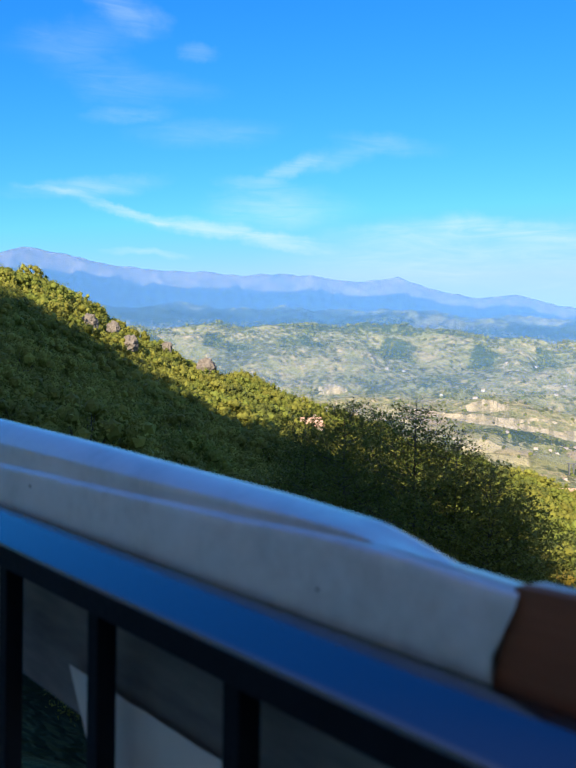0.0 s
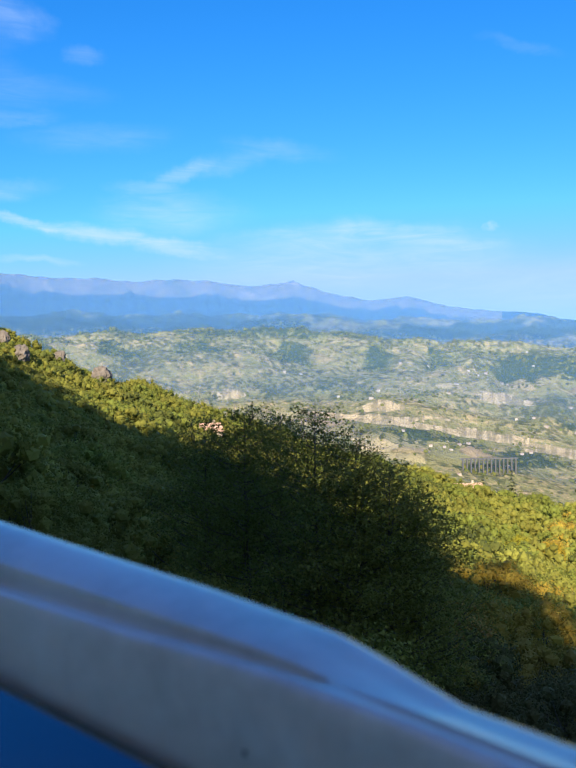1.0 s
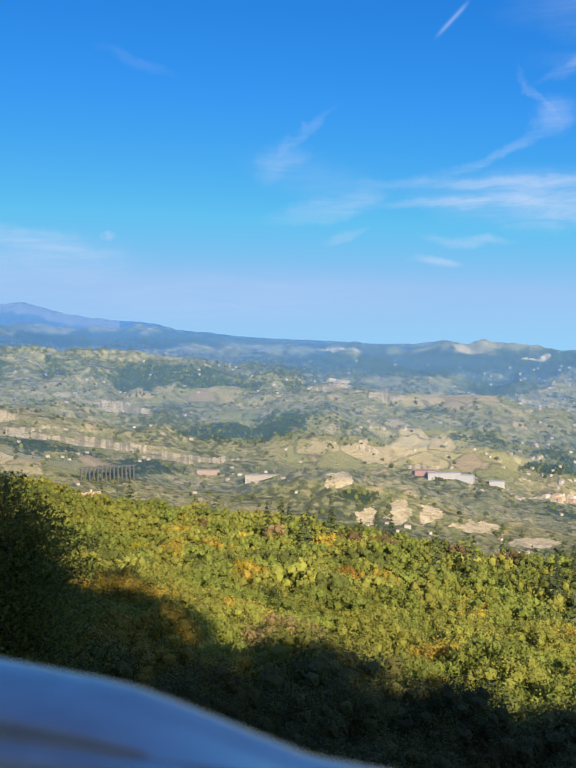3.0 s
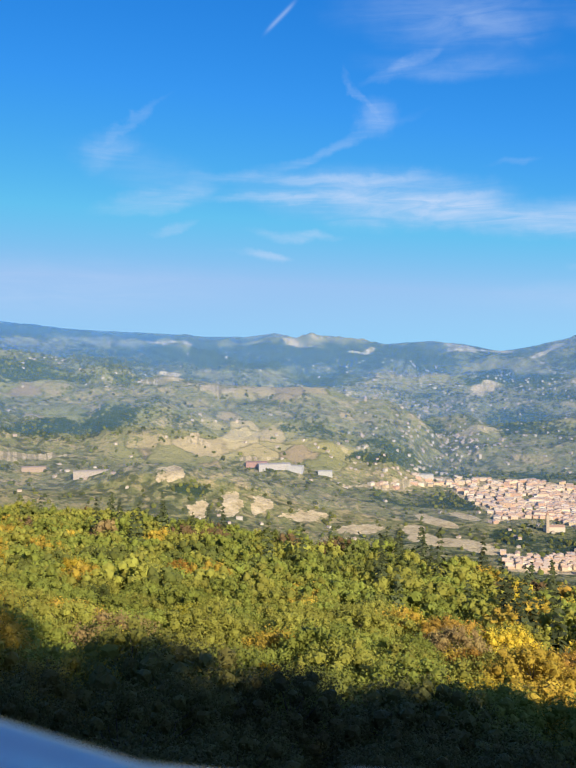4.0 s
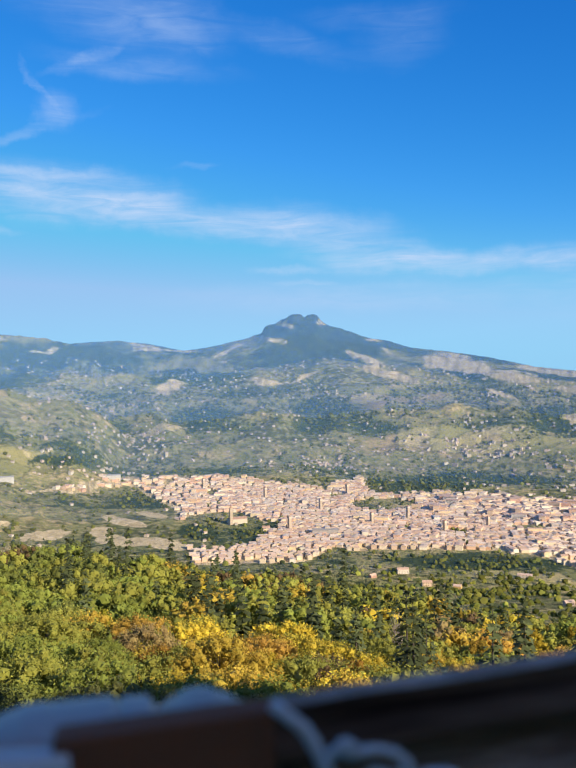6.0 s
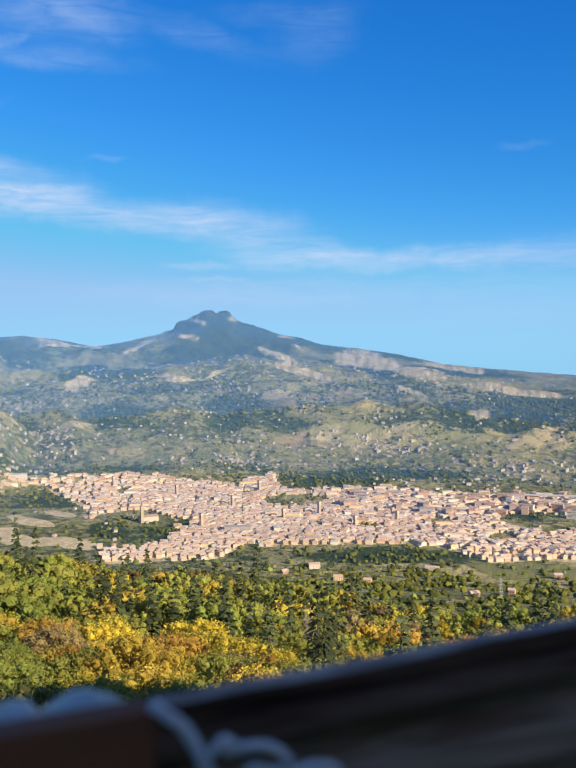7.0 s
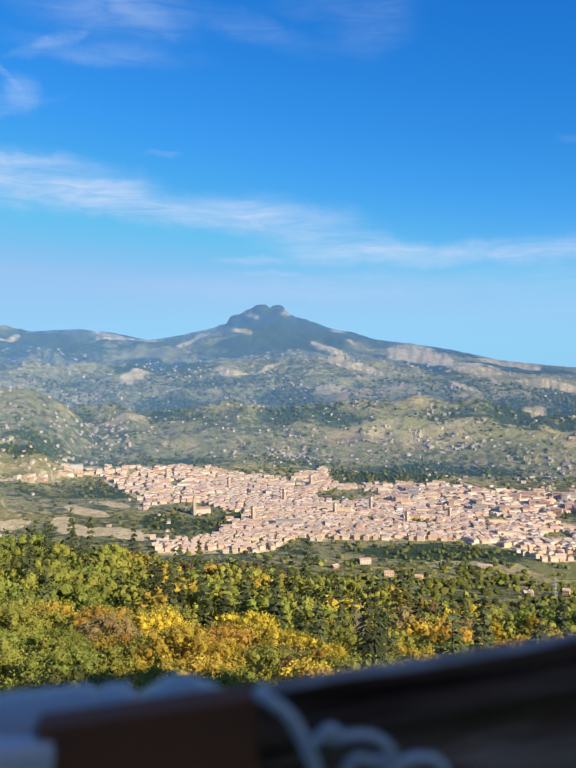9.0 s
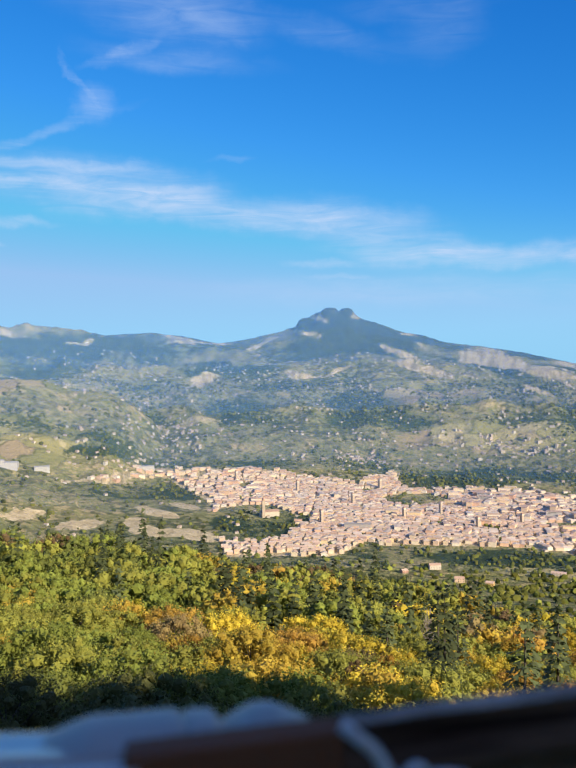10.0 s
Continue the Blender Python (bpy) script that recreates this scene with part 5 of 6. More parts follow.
def make_house(w, d, h, rise, wall, roof, windows=0):
    """A gabled house: walls, tiled roof, chimney and, where it stands near enough, shuttered windows."""
    root = new("house")
    one = lambda q: np.array([float(q)])
    walls, wf, roofs, rf = house_arrays(one(w), one(d), one(h), one(rise))
    array_part("wall", walls[0], wf, M_TOWN, root, tint=np.tile(wall, (walls.shape[1], 1)))
    tiles = array_part("roof", roofs[0], rf, M_TOWN, root, tint=np.tile(roof, (roofs.shape[1], 1)))
    bm = box(bmesh.new(), (w * 0.2, d * 0.1, h), (w * 0.2 + 0.8, d * 0.1 + 0.8, h + rise + 0.9))
    me = part("chimney", bm, M_TOWN, tiles)
    at = me.data.attributes.new("tint", "FLOAT_COLOR", "POINT")
    at.data.foreach_set("color", np.tile((*wall, 1), (len(me.data.vertices), 1)).astype(np.float32).ravel())
    for k in range(windows):
        col, row = k % 4, k // 4
        x0 = -w / 2 + w * (col + 0.5) / 4
        z0 = 1.2 + 3.0 * row
        part("window", box(bmesh.new(), (x0 - 0.5, -d / 2 - 0.06, z0), (x0 + 0.5, -d / 2 + 0.1, z0 + 1.4)), M_GLASS_DARK, root)
    return root


VILLAGES = [(22, -6.9, 2.5, 0.35), (-0.5, -7.1, 2.4, 0.35), (-3.6, -5.6, 1.0, 0.7), (23, 0.4, 2.0, 0.2), (-2.5, -4.6, 1.0, 0.4), (14, -3.6, 1.5, 0.25), (8, -5.2, 2.0, 0.3), (-15.5, -6.9, 2.5, 0.4), (-26, -6.2, 4.0, 0.5), (31, -0.5, 2, 0.2), (-34, -7.5, 4, 0.6)]


def build_town():
    rng = np.random.default_rng(23)
    spots = []
    for grid, (turn, cw, cd) in enumerate(((-16.0, 17.0, 13.5), (-8.0, 18.0, 14.0), (-25.0, 19.0, 14.5))):
        t = radians(turn)
        i, j = np.meshgrid(np.arange(-150, 150), np.arange(20, 260))
        u, v = i * cw + (j % 2) * 4, j * cd
        u, v = u + (i // 7) * 4.0, v + (j // 5) * 3.5
        x, y = (u * math.cos(t) - v * math.sin(t)).ravel(), (u * math.sin(t) + v * math.cos(t)).ravel()
        x, y = x + rng.uniform(-4.5, 4.5, x.size), y + rng.uniform(-3.2, 3.2, x.size)
        az, r = polar(x, y)
        zone = np.floor((az + 45 + 4 * fbm(x, y, 300, 2, 3.0)) / 9).astype(int) % 3
        ok = (zone == grid) & (az < 4) & (az > -41) & (r > 1450) & (r < 3000)
        x, y, az, r = x[ok], y[ok], az[ok], r[ok]
        z = height(x, y)
        el = np.degrees(np.arctan2(z - EYE, r))
        edge = np.minimum(curve(az, TOWN_TOP) - el, el - curve(az, TOWN_LOW))
        ok = in_town(az, el) & (rng.random(len(x)) < 0.60 + 0.40 * ease(edge, 0.0, 0.6) - 0.25 * ease(-az, 27, 34) - 0.42 * ease(az, -9, -4))
        spots += [(a, b, c, e, cw, cd, t, q, p) for a, b, c, e, q, p in zip(x[ok], y[ok], z[ok], r[ok], az[ok], el[ok])]
    # scattered houses and hamlets round about
    n = 40000
    az, r = rng.uniform(-42, 45, n), np.sqrt(rng.uniform(0, 1, n)) * 2500 + 1500
    x, y = -np.sin(np.radians(az)) * r, np.cos(np.radians(az)) * r
    z = height(x, y)
    clay, field, wood, el = cover_at(x, y, z)
    group = fbm(x, y, 190, 4, 50.0)
    p = np.clip(group - 0.1, 0, 1) * 0.55 + 0.02 + 0.05 * (az < 6) * (r > 2500) + 0.8 * patch(az, el, VILLAGES) + 0.30 * patch(az, el, PARKS[:1])
    p = p * (1 - ease(clay, 0.2, 0.5)) * (el < 0.9) * np.where(in_town(az, el), 0, 1) * np.where((az > 22) & (el > -5), 0.2, np.where(az > 4, 0.45, 1.0)) * np.where((el < -11.5), 0.3, 1)
    pick = np.nonzero(rng.random(n) < p * 0.5)[0][:2900]
    spots_out = [(x[k], y[k], z[k], r[k], 9.5, 8.0, rng.uniform(0, 3.1), az[k], el[k]) for k in pick]
    spots.sort(key=lambda s: s[3])
    near, rest = spots[:220], spots[220:] + spots_out
    kinds = []
    for k in range(10):
        w, d, h = rng.uniform(11, 16), rng.uniform(9.5, 12.5), rng.uniform(6, 9.5)
        kinds.append(make_house(w, d, h, rng.uniform(1.6, 2.6), WALLS[k % len(WALLS)], ROOFS[k % len(ROOFS)]))
    for i, s in enumerate(near):
        m = pose(s[0], s[1], s[2], 0, 0, math.degrees(s[6]) + rng.choice((0, 90)) + rng.uniform(-6, 6))
        k = i % 10
        ob = copy_thing(kinds[k], m) if i >= 10 else kinds[k]
        if i < 10:
            ob.matrix_basis = m
        tagged(ob, "cream plastered house with a faded terracotta roof at the town's edge", "house", "houses of the town")
    a = np.array(rest)
    n = len(a)
    big = rng.random(n) < np.where((a[:, 7] < -24) & (a[:, 8] > -10.6), 0.35, 0.05)
    w = a[:, 4] * rng.uniform(0.85, 1.12, n) * np.where(big, 1.7, 1) * np.where(a[:, 3] > 3100, 0.7, 1)
    d = a[:, 5] * rng.uniform(0.85, 1.10, n)
    h = rng.uniform(5.2, 7.6, n) * np.where(big, 1.7, 1) * np.where(np.arange(n) >= n - len(spots_out), 0.6, 1)
    yaw = a[:, 6] + np.where(rng.random(n) < 0.5, 0, math.pi / 2) + rng.uniform(-0.22, 0.22, n)
    rise = rng.uniform(0.9, 1.9, n) * np.where(big, 0.4, 1)
    inner = np.arange(n) < n - len(spots_out)
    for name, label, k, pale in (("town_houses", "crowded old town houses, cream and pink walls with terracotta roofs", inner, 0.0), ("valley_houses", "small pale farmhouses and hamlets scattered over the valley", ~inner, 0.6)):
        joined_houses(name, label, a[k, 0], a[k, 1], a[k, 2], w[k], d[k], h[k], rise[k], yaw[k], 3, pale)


def build_blocks():
    """Flats in the newer quarter: tall plastered blocks with flat roofs and rows of windows."""
    rng = np.random.default_rng(58)
    tones = ((0.74, 0.49, 0.34), (0.72, 0.44, 0.30), (0.76, 0.57, 0.38), (0.74, 0.68, 0.60))
    kinds = []
    for tone in tones:
        root = new("apartment_block")
        w, d, h = rng.uniform(26, 38), rng.uniform(14, 17), rng.uniform(15, 22)
        tint_all(part("wall", box(bmesh.new(), (-w / 2, -d / 2, -12), (w / 2, d / 2, h)), M_TOWN, root), tone)
        tint_all(part("roof", box(bmesh.new(), (-w / 2 - 0.6, -d / 2 - 0.6, h), (w / 2 + 0.6, d / 2 + 0.6, h + 0.9), 0.1), M_TOWN, root), (0.60, 0.42, 0.32))
        for row in range(int(h // 3.2)):
            part("window_row", box(bmesh.new(), (-w / 2 + 2, -d / 2 - 0.05, 1.6 + 3.2 * row), (w / 2 - 2, -d / 2 + 0.1, 2.7 + 3.2 * row)), M_GLASS_DARK, root)
        kinds.append(root)
    for i in range(46):
        az = rng.uniform(-39, -22.5)
        p, r = ground_at(az, rng.uniform(-10.7, -9.2))
        m = pose(p.x, p.y, p.z, 0, 0, az + rng.choice((-8, 6, 82)) + rng.uniform(-8, 8))
        ob = copy_thing(kinds[i % 4], m) if i >= 4 else kinds[i]
        if i < 4:
            ob.matrix_basis = m
        tagged(ob, "tall plastered block of flats with a flat roof", "building", "flats of the newer quarter")


def ground_at(az, el):
    """The place where the line of sight at that heading and height angle meets the open country."""
    r = np.arange(1000, 4790, 4.0)
    x, y = -np.sin(radians(az)) * r, np.cos(radians(az)) * r
    z = height(x, y)
    e = np.degrees(np.arctan2(z - EYE, r))
    k = int(np.argmax(e >= el))
    return Vector((x[k], y[k], z[k])), r[k]


def tint_all(ob, colour):
    at = ob.data.attributes.new("tint", "FLOAT_COLOR", "POINT")
    at.data.foreach_set("color", np.tile((*colour, 1), (len(ob.data.vertices), 1)).astype(np.float32).ravel())
    return ob


def build_landmarks():
    rng = np.random.default_rng(41)
    stone, cream, tile = (0.50, 0.40, 0.29), (0.62, 0.53, 0.40), (0.44, 0.28, 0.20)
    # church with a long nave and a pointed bell tower
    p, r = ground_at(-9.6, -10.7)
    church = new("church")
    church.location, church.rotation_euler = p, (0, 0, radians(8))
    one = lambda q: np.array([float(q)])
    wl, wf, rl, rf = house_arrays(one(46), one(17), one(12), one(4))
    array_part("nave", wl[0], wf, M_TOWN, church, tint=np.tile(cream, (10, 1)))
    array_part("roof", rl[0], rf, M_TOWN, church, tint=np.tile(tile, (10, 1)))
    tower = tint_all(part("bell_tower", box(bmesh.new(), (-22, -13, -6), (-15, -6, 40)), M_TOWN, church), stone)
    bm = bmesh.new()
    bmesh.ops.create_cone(bm, cap_ends=True, segments=8, radius1=3.6, radius2=0.2, depth=13, matrix=Matrix.Translation((-18.5, -9.5, 46.4)))
    tint_all(part("spire", bm, M_TOWN, tower), tile)
    tagged(church, "pale stone church with a slender pointed bell tower among trees", "church")
    # towers over the roofs
    for az, el, h in ((-13.1, -11.3, 30), (-15.2, -10.0, 26), (-18.6, -10.9, 24), (-11.5, -9.2, 28), (-21.0, -10.6, 30), (-23.4, -11.4, 24), (-7.4, -8.4, 24), (-17.0, -9.0, 26), (-26.2, -11.0, 22)):
        p, r = ground_at(az, el)
        tower = new("tower")
        tower.location, tower.rotation_euler = p, (0, 0, radians(24))
        tint_all(part("shaft", box(bmesh.new(), (-3.4, -3.4, -5), (3.4, 3.4, h)), M_TOWN, tower), stone)
        tint_all(part("belfry", box(bmesh.new(), (-3.8, -3.8, h), (3.8, 3.8, h + 4.5), 0.3), M_TOWN, tower), cream)
        bm = bmesh.new()
        bmesh.ops.create_cone(bm, cap_ends=True, segments=4, radius1=5.2, radius2=0.15, depth=3.4, matrix=Matrix.Translation((0, 0, h + 6.2)) @ Matrix.Rotation(radians(45), 4, "Z"))
        tint_all(part("roof", bm, M_TOWN, tower), tile)
        tagged(tower, "square stone bell tower with a low tiled roof", "tower", "bell towers of the town")
    # viaduct on tall piers
    a, ra = ground_at(32.6, -6.75)
    b, rb = ground_at(29.0, -7.0)
    viaduct = new("viaduct")
    top = max(a.z, b.z) + 26
    n = 14
    mid, along = (a + b) / 2, (b - a)
    ang = math.atan2(along.y, along.x)
    ln = along.xy.length
    viaduct.location, viaduct.rotation_euler = (mid.x, mid.y, top), (0, 0, ang)
    tint_all(part("deck", box(bmesh.new(), (-ln / 2, -5, -2.2), (ln / 2, 5, 0), 0.2), M_TOWN, viaduct), (0.13, 0.125, 0.115))
    for k in range(n):
        x0 = -ln / 2 + ln * (k + 0.5) / n
        tint_all(part("pier", box(bmesh.new(), (x0 - 1.3, -3, -60), (x0 + 1.3, 3, -2.2), 0.3), M_TOWN, viaduct), (0.13, 0.125, 0.115))
    tagged(viaduct, "grey concrete road viaduct on tall piers", "viaduct")
    # long bridge beyond the town
    a, _ = ground_at(-33.2, -9.4)
    b, _ = ground_at(-40.0, -9.4)
    bridge = new("bridge")
    along, mid = b - a, (a + b) / 2
    ln = along.xy.length
    bridge.location, bridge.rotation_euler = (mid.x, mid.y, max(a.z, b.z) + 16), (0, 0, math.atan2(along.y, along.x))
    tint_all(part("deck", box(bmesh.new(), (-ln / 2, -6, -3), (ln / 2, 6, 0), 0.3), M_TOWN, bridge), (0.58, 0.57, 0.55))
    for k in range(7):
        x0 = -ln / 2 + ln * (k + 0.5) / 7
        tint_all(part("pier", box(bmesh.new(), (x0 - 1.5, -4, -35), (x0 + 1.5, 4, -3), 0.3), M_TOWN, bridge), (0.5, 0.49, 0.46))
    tagged(bridge, "long pale concrete bridge beyond the town", "bridge")
    # industrial sheds
    for az, el, w, d, h, c in ((8.6, -6.85, 90, 30, 12, (0.66, 0.62, 0.58)), (9.8, -6.7, 60, 26, 10, (0.55, 0.33, 0.27)), (7.2, -7.05, 46, 24, 13, (0.72, 0.70, 0.68)), (20.6, -7.0, 90, 16, 9, (0.62, 0.53, 0.43)),
                               (-1.4, -7.5, 50, 22, 9, (0.68, 0.66, 0.62)), (-15.5, -11.55, 60, 20, 13, (0.55, 0.50, 0.45)), (24.2, -6.6, 60, 18, 9, (0.6, 0.45, 0.33)), (5.2, -7.3, 40, 22, 9, (0.7, 0.68, 0.62))):
        p, r = ground_at(az, el)
        shed = new("shed")
        c = tuple(0.72 * q for q in c)
        shed.location, shed.rotation_euler = p, (0, 0, radians(rng.uniform(-12, 12) + az * 0.7))
        wl, wf, rl, rf = house_arrays(one(w), one(d), one(h), one(2.2))
        array_part("wall", wl[0], wf, M_TOWN, shed, tint=np.tile(c, (10, 1)))
        array_part("roof", rl[0], rf, M_TOWN, shed, tint=np.tile(np.array(c) * 0.9, (10, 1)))
        tagged(shed, "long pale industrial shed with a low roof in the valley", "shed", "sheds of the valley")
    # single houses on the near slopes
    for az, el, w, d, h, wall in ((-24.2, -15.0, 13, 11, 9, (0.70, 0.46, 0.16)), (-22.2, -14.75, 17, 12, 7, (0.62, 0.46, 0.32)), (-20.6, -14.0, 22, 13, 9, (0.64, 0.56, 0.46)), (-31.2, -15.55, 14, 10, 6, (0.58, 0.44, 0.36)),
                                  (-33.6, -15.35, 10, 9, 8, (0.62, 0.38, 0.24)), (-28.5, -14.0, 26, 12, 5, (0.60, 0.52, 0.42)), (-36.5, -14.2, 15, 11, 8, (0.6, 0.4, 0.3)), (-18.6, -14.3, 12, 10, 5, (0.5, 0.3, 0.22))):
        p, r = ground_at(az, el)
        ho = make_house(w, d, h, 2.4, wall, ROOFS[int(r) % 6], 8)
        ho.location, ho.rotation_euler = p, (0, 0, radians(az + rng.uniform(-35, 35)))
        tagged(ho, "lone country house with plastered walls and a tiled roof", "house")
    for az, el, r, w, d, h in ((32.2, -8.3, 392, 12.5, 9, 5), (49.2, -4.5, 300, 7, 6, 5)):
        p = heading(az) * r
        ho = make_house(w, d, h, 2.4, (0.70, 0.56, 0.42), (0.66, 0.42, 0.28), 4)
        ho.location, ho.rotation_euler = (p.x, p.y, EYE + math.tan(radians(el)) * r - h * 0.5), (0, 0, radians(az + 20))
        tagged(ho, "small house with an orange tiled roof among the trees", "house")
    # lattice pylon
    p, r = ground_at(-32.9, -15.6)
    pylon = new("pylon")
    pylon.location = p
    for k in range(4):
        a = radians(45 + 90 * k)
        v, f = limb([(math.cos(a) * 3.4, math.sin(a) * 3.4, -1), (math.cos(a) * 0.5, math.sin(a) * 0.5, 30)], [0.28, 0.2], 4)
        array_part("leg", v, [f], M_STEEL, pylon)
    for z, w in ((20, 4.5), (24, 4.0), (28, 3.4)):
        part("arm", box(bmesh.new(), (-w, -0.2, z), (w, 0.2, z + 0.4)), M_STEEL, pylon)
    for z in (4, 9, 14, 19):
        s = 3.4 - 2.9 * z / 30
        part("brace", box(bmesh.new(), (-s, -s, z), (s, s, z + 0.3)), M_STEEL, pylon)
    tagged(pylon, "grey steel lattice power pylon in the olive groves", "pylon")


M_STEEL = surface("galvanised_steel", [(0.3, (0.30, 0.31, 0.33)), (0.7, (0.5, 0.51, 0.53))], 2.0, rough=(0.4, 0.6), metallic=0.6)
valley_trees()
build_town()
build_blocks()
build_landmarks()

# ---- the balcony ----
M_RAIL = surface("black_enamel", [(0.3, (0.003, 0.003, 0.004)), (0.7, (0.008, 0.008, 0.010))], 30.0, coat=1.0, coat_ior=2.5, rough=(0.5, 0.7), spec=0.1, bump=0.06, bump_scale=220, dist=0.001)
M_MATT = surface("matt_black_paint", [(0.3, (0.004, 0.004, 0.005)), (0.7, (0.010, 0.010, 0.012))], 30.0, rough=(0.55, 0.8), bump=0.1, bump_scale=200, dist=0.001, spec=0.12)
M_BACK = surface("dark_board", [(0.3, (0.10, 0.088, 0.075)), (0.7, (0.28, 0.245, 0.21))], 12.0, rough=(0.8, 0.95), bump=0.4, bump_scale=60, stretch=(0.3, 1, 1.5), dist=0.002, spec=0.1)
M_CLOTH = surface("white_canvas", [(0.30, (0.46, 0.40, 0.32)), (0.5, (0.62, 0.56, 0.47)), (0.7, (0.68, 0.63, 0.55))], 14.0, coat=1.0, coat_rough=0.20, coat_ior=2.05, rough=(0.4, 0.6), bump=0.35, bump_scale=90, dist=0.002)
M_SCRAP = surface("grey_canvas", [(0.30, (0.34, 0.29, 0.22)), (0.7, (0.56, 0.50, 0.42))], 14.0, coat=0.4, coat_rough=0.35, rough=(0.5, 0.7), bump=0.35, bump_scale=90, dist=0.002)
M_BROWN = surface("stained_board", [(0.3, (0.17, 0.058, 0.026)), (0.7, (0.27, 0.095, 0.042))], 20.0, rough=(0.6, 0.85), bump=0.3, bump_scale=60, stretch=(0.3, 1, 2.5), dist=0.002, spec=0.2)
M_WOOD = surface("weathered_dark_wood", [(0.38, (0.03, 0.016, 0.010)), (0.5, (0.14, 0.080, 0.045)), (0.62, (0.40, 0.27, 0.18))], 26.0, rough=(0.75, 0.95), bump=1.0, bump_scale=55, stretch=(0.10, 1, 2.4), dist=0.006, spec=0.03)
M_BLEACHED = surface("bleached_wood", [(0.4, (0.10, 0.08, 0.065)), (0.6, (0.50, 0.44, 0.38))], 40.0, rough=(0.7, 0.95), bump=0.6, bump_scale=80, stretch=(0.3, 1, 1), dist=0.002, spec=0.2)
M_CORD = surface("pale_cord", [(0.3, (0.60, 0.57, 0.53)), (0.7, (0.84, 0.81, 0.77))], 60.0, rough=(0.7, 0.9), bump=0.8, bump_scale=420, dist=0.001)
M_SHEET = surface("grey_sheet", [(0.3, (0.56, 0.48, 0.38)), (0.7, (0.72, 0.64, 0.53))], 6.0, rough=(0.6, 0.8), bump=0.3, bump_scale=30, dist=0.004)
M_PLASTER = surface("house_plaster", [(0.3, (0.74, 0.64, 0.50)), (0.7, (0.84, 0.75, 0.61))], 1.5, rough=(0.85, 0.95), bump=0.4, bump_scale=40)
M_TILE = surface("floor_stone", [(0.3, (0.28, 0.24, 0.20)), (0.7, (0.40, 0.35, 0.30))], 3.0, rough=(0.6, 0.9), bump=0.2, bump_scale=30)
M_ROOF = surface("clay_roof", [(0.3, (0.28, 0.13, 0.07)), (0.7, (0.42, 0.22, 0.13))], 2.0, bump=0.5, bump_scale=6, dist=0.03)
M_LINT = surface("stain", [(0.3, (0.06, 0.055, 0.045)), (0.7, (0.16, 0.14, 0.11))], 80.0)

RAIL_TOP = 1.0
RAIL_Y0, RAIL_Y1 = 0.2230, 0.2535


def strip(name, xs, section, mat, parent, label=""):
    """A long folded sheet: the section gives (y, z) points for each x."""
    rows = np.array([[(x, *q) for q in section(x)] for x in xs])
    n, m = rows.shape[:2]
    idx = np.arange(n * m).reshape(n, m)
    q = np.stack([idx[:-1, :-1], idx[1:, :-1], idx[1:, 1:], idx[:-1, 1:]], -1).reshape(-1, 4)
    return array_part(name, rows.reshape(-1, 3), [q], mat, parent, label, smooth=True)


def build_railing():
    rail = new("railing")
    # a handrail whose top slopes down towards the house
    arc = [(RAIL_Y1 - (RAIL_Y1 - RAIL_Y0) * k / 9, RAIL_TOP - 0.0135 * (k / 9) ** 1.12) for k in range(10)]
    ring = [(RAIL_Y1, RAIL_TOP - 0.0155)] + arc + [(RAIL_Y0, RAIL_TOP - 0.0155)]
    strip("handrail", [-2.4, -1.0, 0.0, 1.6], lambda x: ring + ring[:1], M_RAIL, rail)
    part("flat_bar", box(bmesh.new(), (-2.4, RAIL_Y0 + 0.0006, RAIL_TOP - 0.030), (1.6, RAIL_Y1 - 0.001, RAIL_TOP - 0.0155), 0.001), M_MATT, rail)
    part("bottom_rail", box(bmesh.new(), (-2.4, 0.231, 0.09), (1.6, 0.250, 0.105), 0.002), M_RAIL, rail)
    for k in range(-15, 15):
        x = -0.3247 + 0.1427 * k
        if -2.38 < x < 1.58:
            part("baluster", box(bmesh.new(), (x - 0.0067, 0.2335, 0.105), (x + 0.0067, 0.2465, RAIL_TOP - 0.030), 0.001), M_MATT, rail)
    for x in (-2.38, -0.9, 1.58):
        part("post", box(bmesh.new(), (x - 0.01, 0.232, 0.0), (x + 0.01, 0.25, RAIL_TOP - 0.030), 0.002), M_MATT, rail)
    tagged(rail, "black enamelled steel balcony railing with thin upright bars", "railing")


C0 = 1.1155
CREST = [(-2.2, -0.02), (-0.77, -0.054), (-0.574, -0.0605), (-0.44, -0.066), (-0.35, -0.0695), (-0.285, -0.0735), (-0.262, -0.079), (-0.235, -0.086), (-0.213, -0.0893), (-0.19, -0.0897)]


def crest_z(x):
    xs, zs = zip(*CREST)
    k = 0.0
    for d, wt in ((-0.008, 0.25), (0, 0.5), (0.008, 0.25)):
        k += wt * float(np.interp(x + d, xs, zs))
    return C0 + k


def wob(x, s, seed):
    return noise.noise((x * s, seed, 0.3))


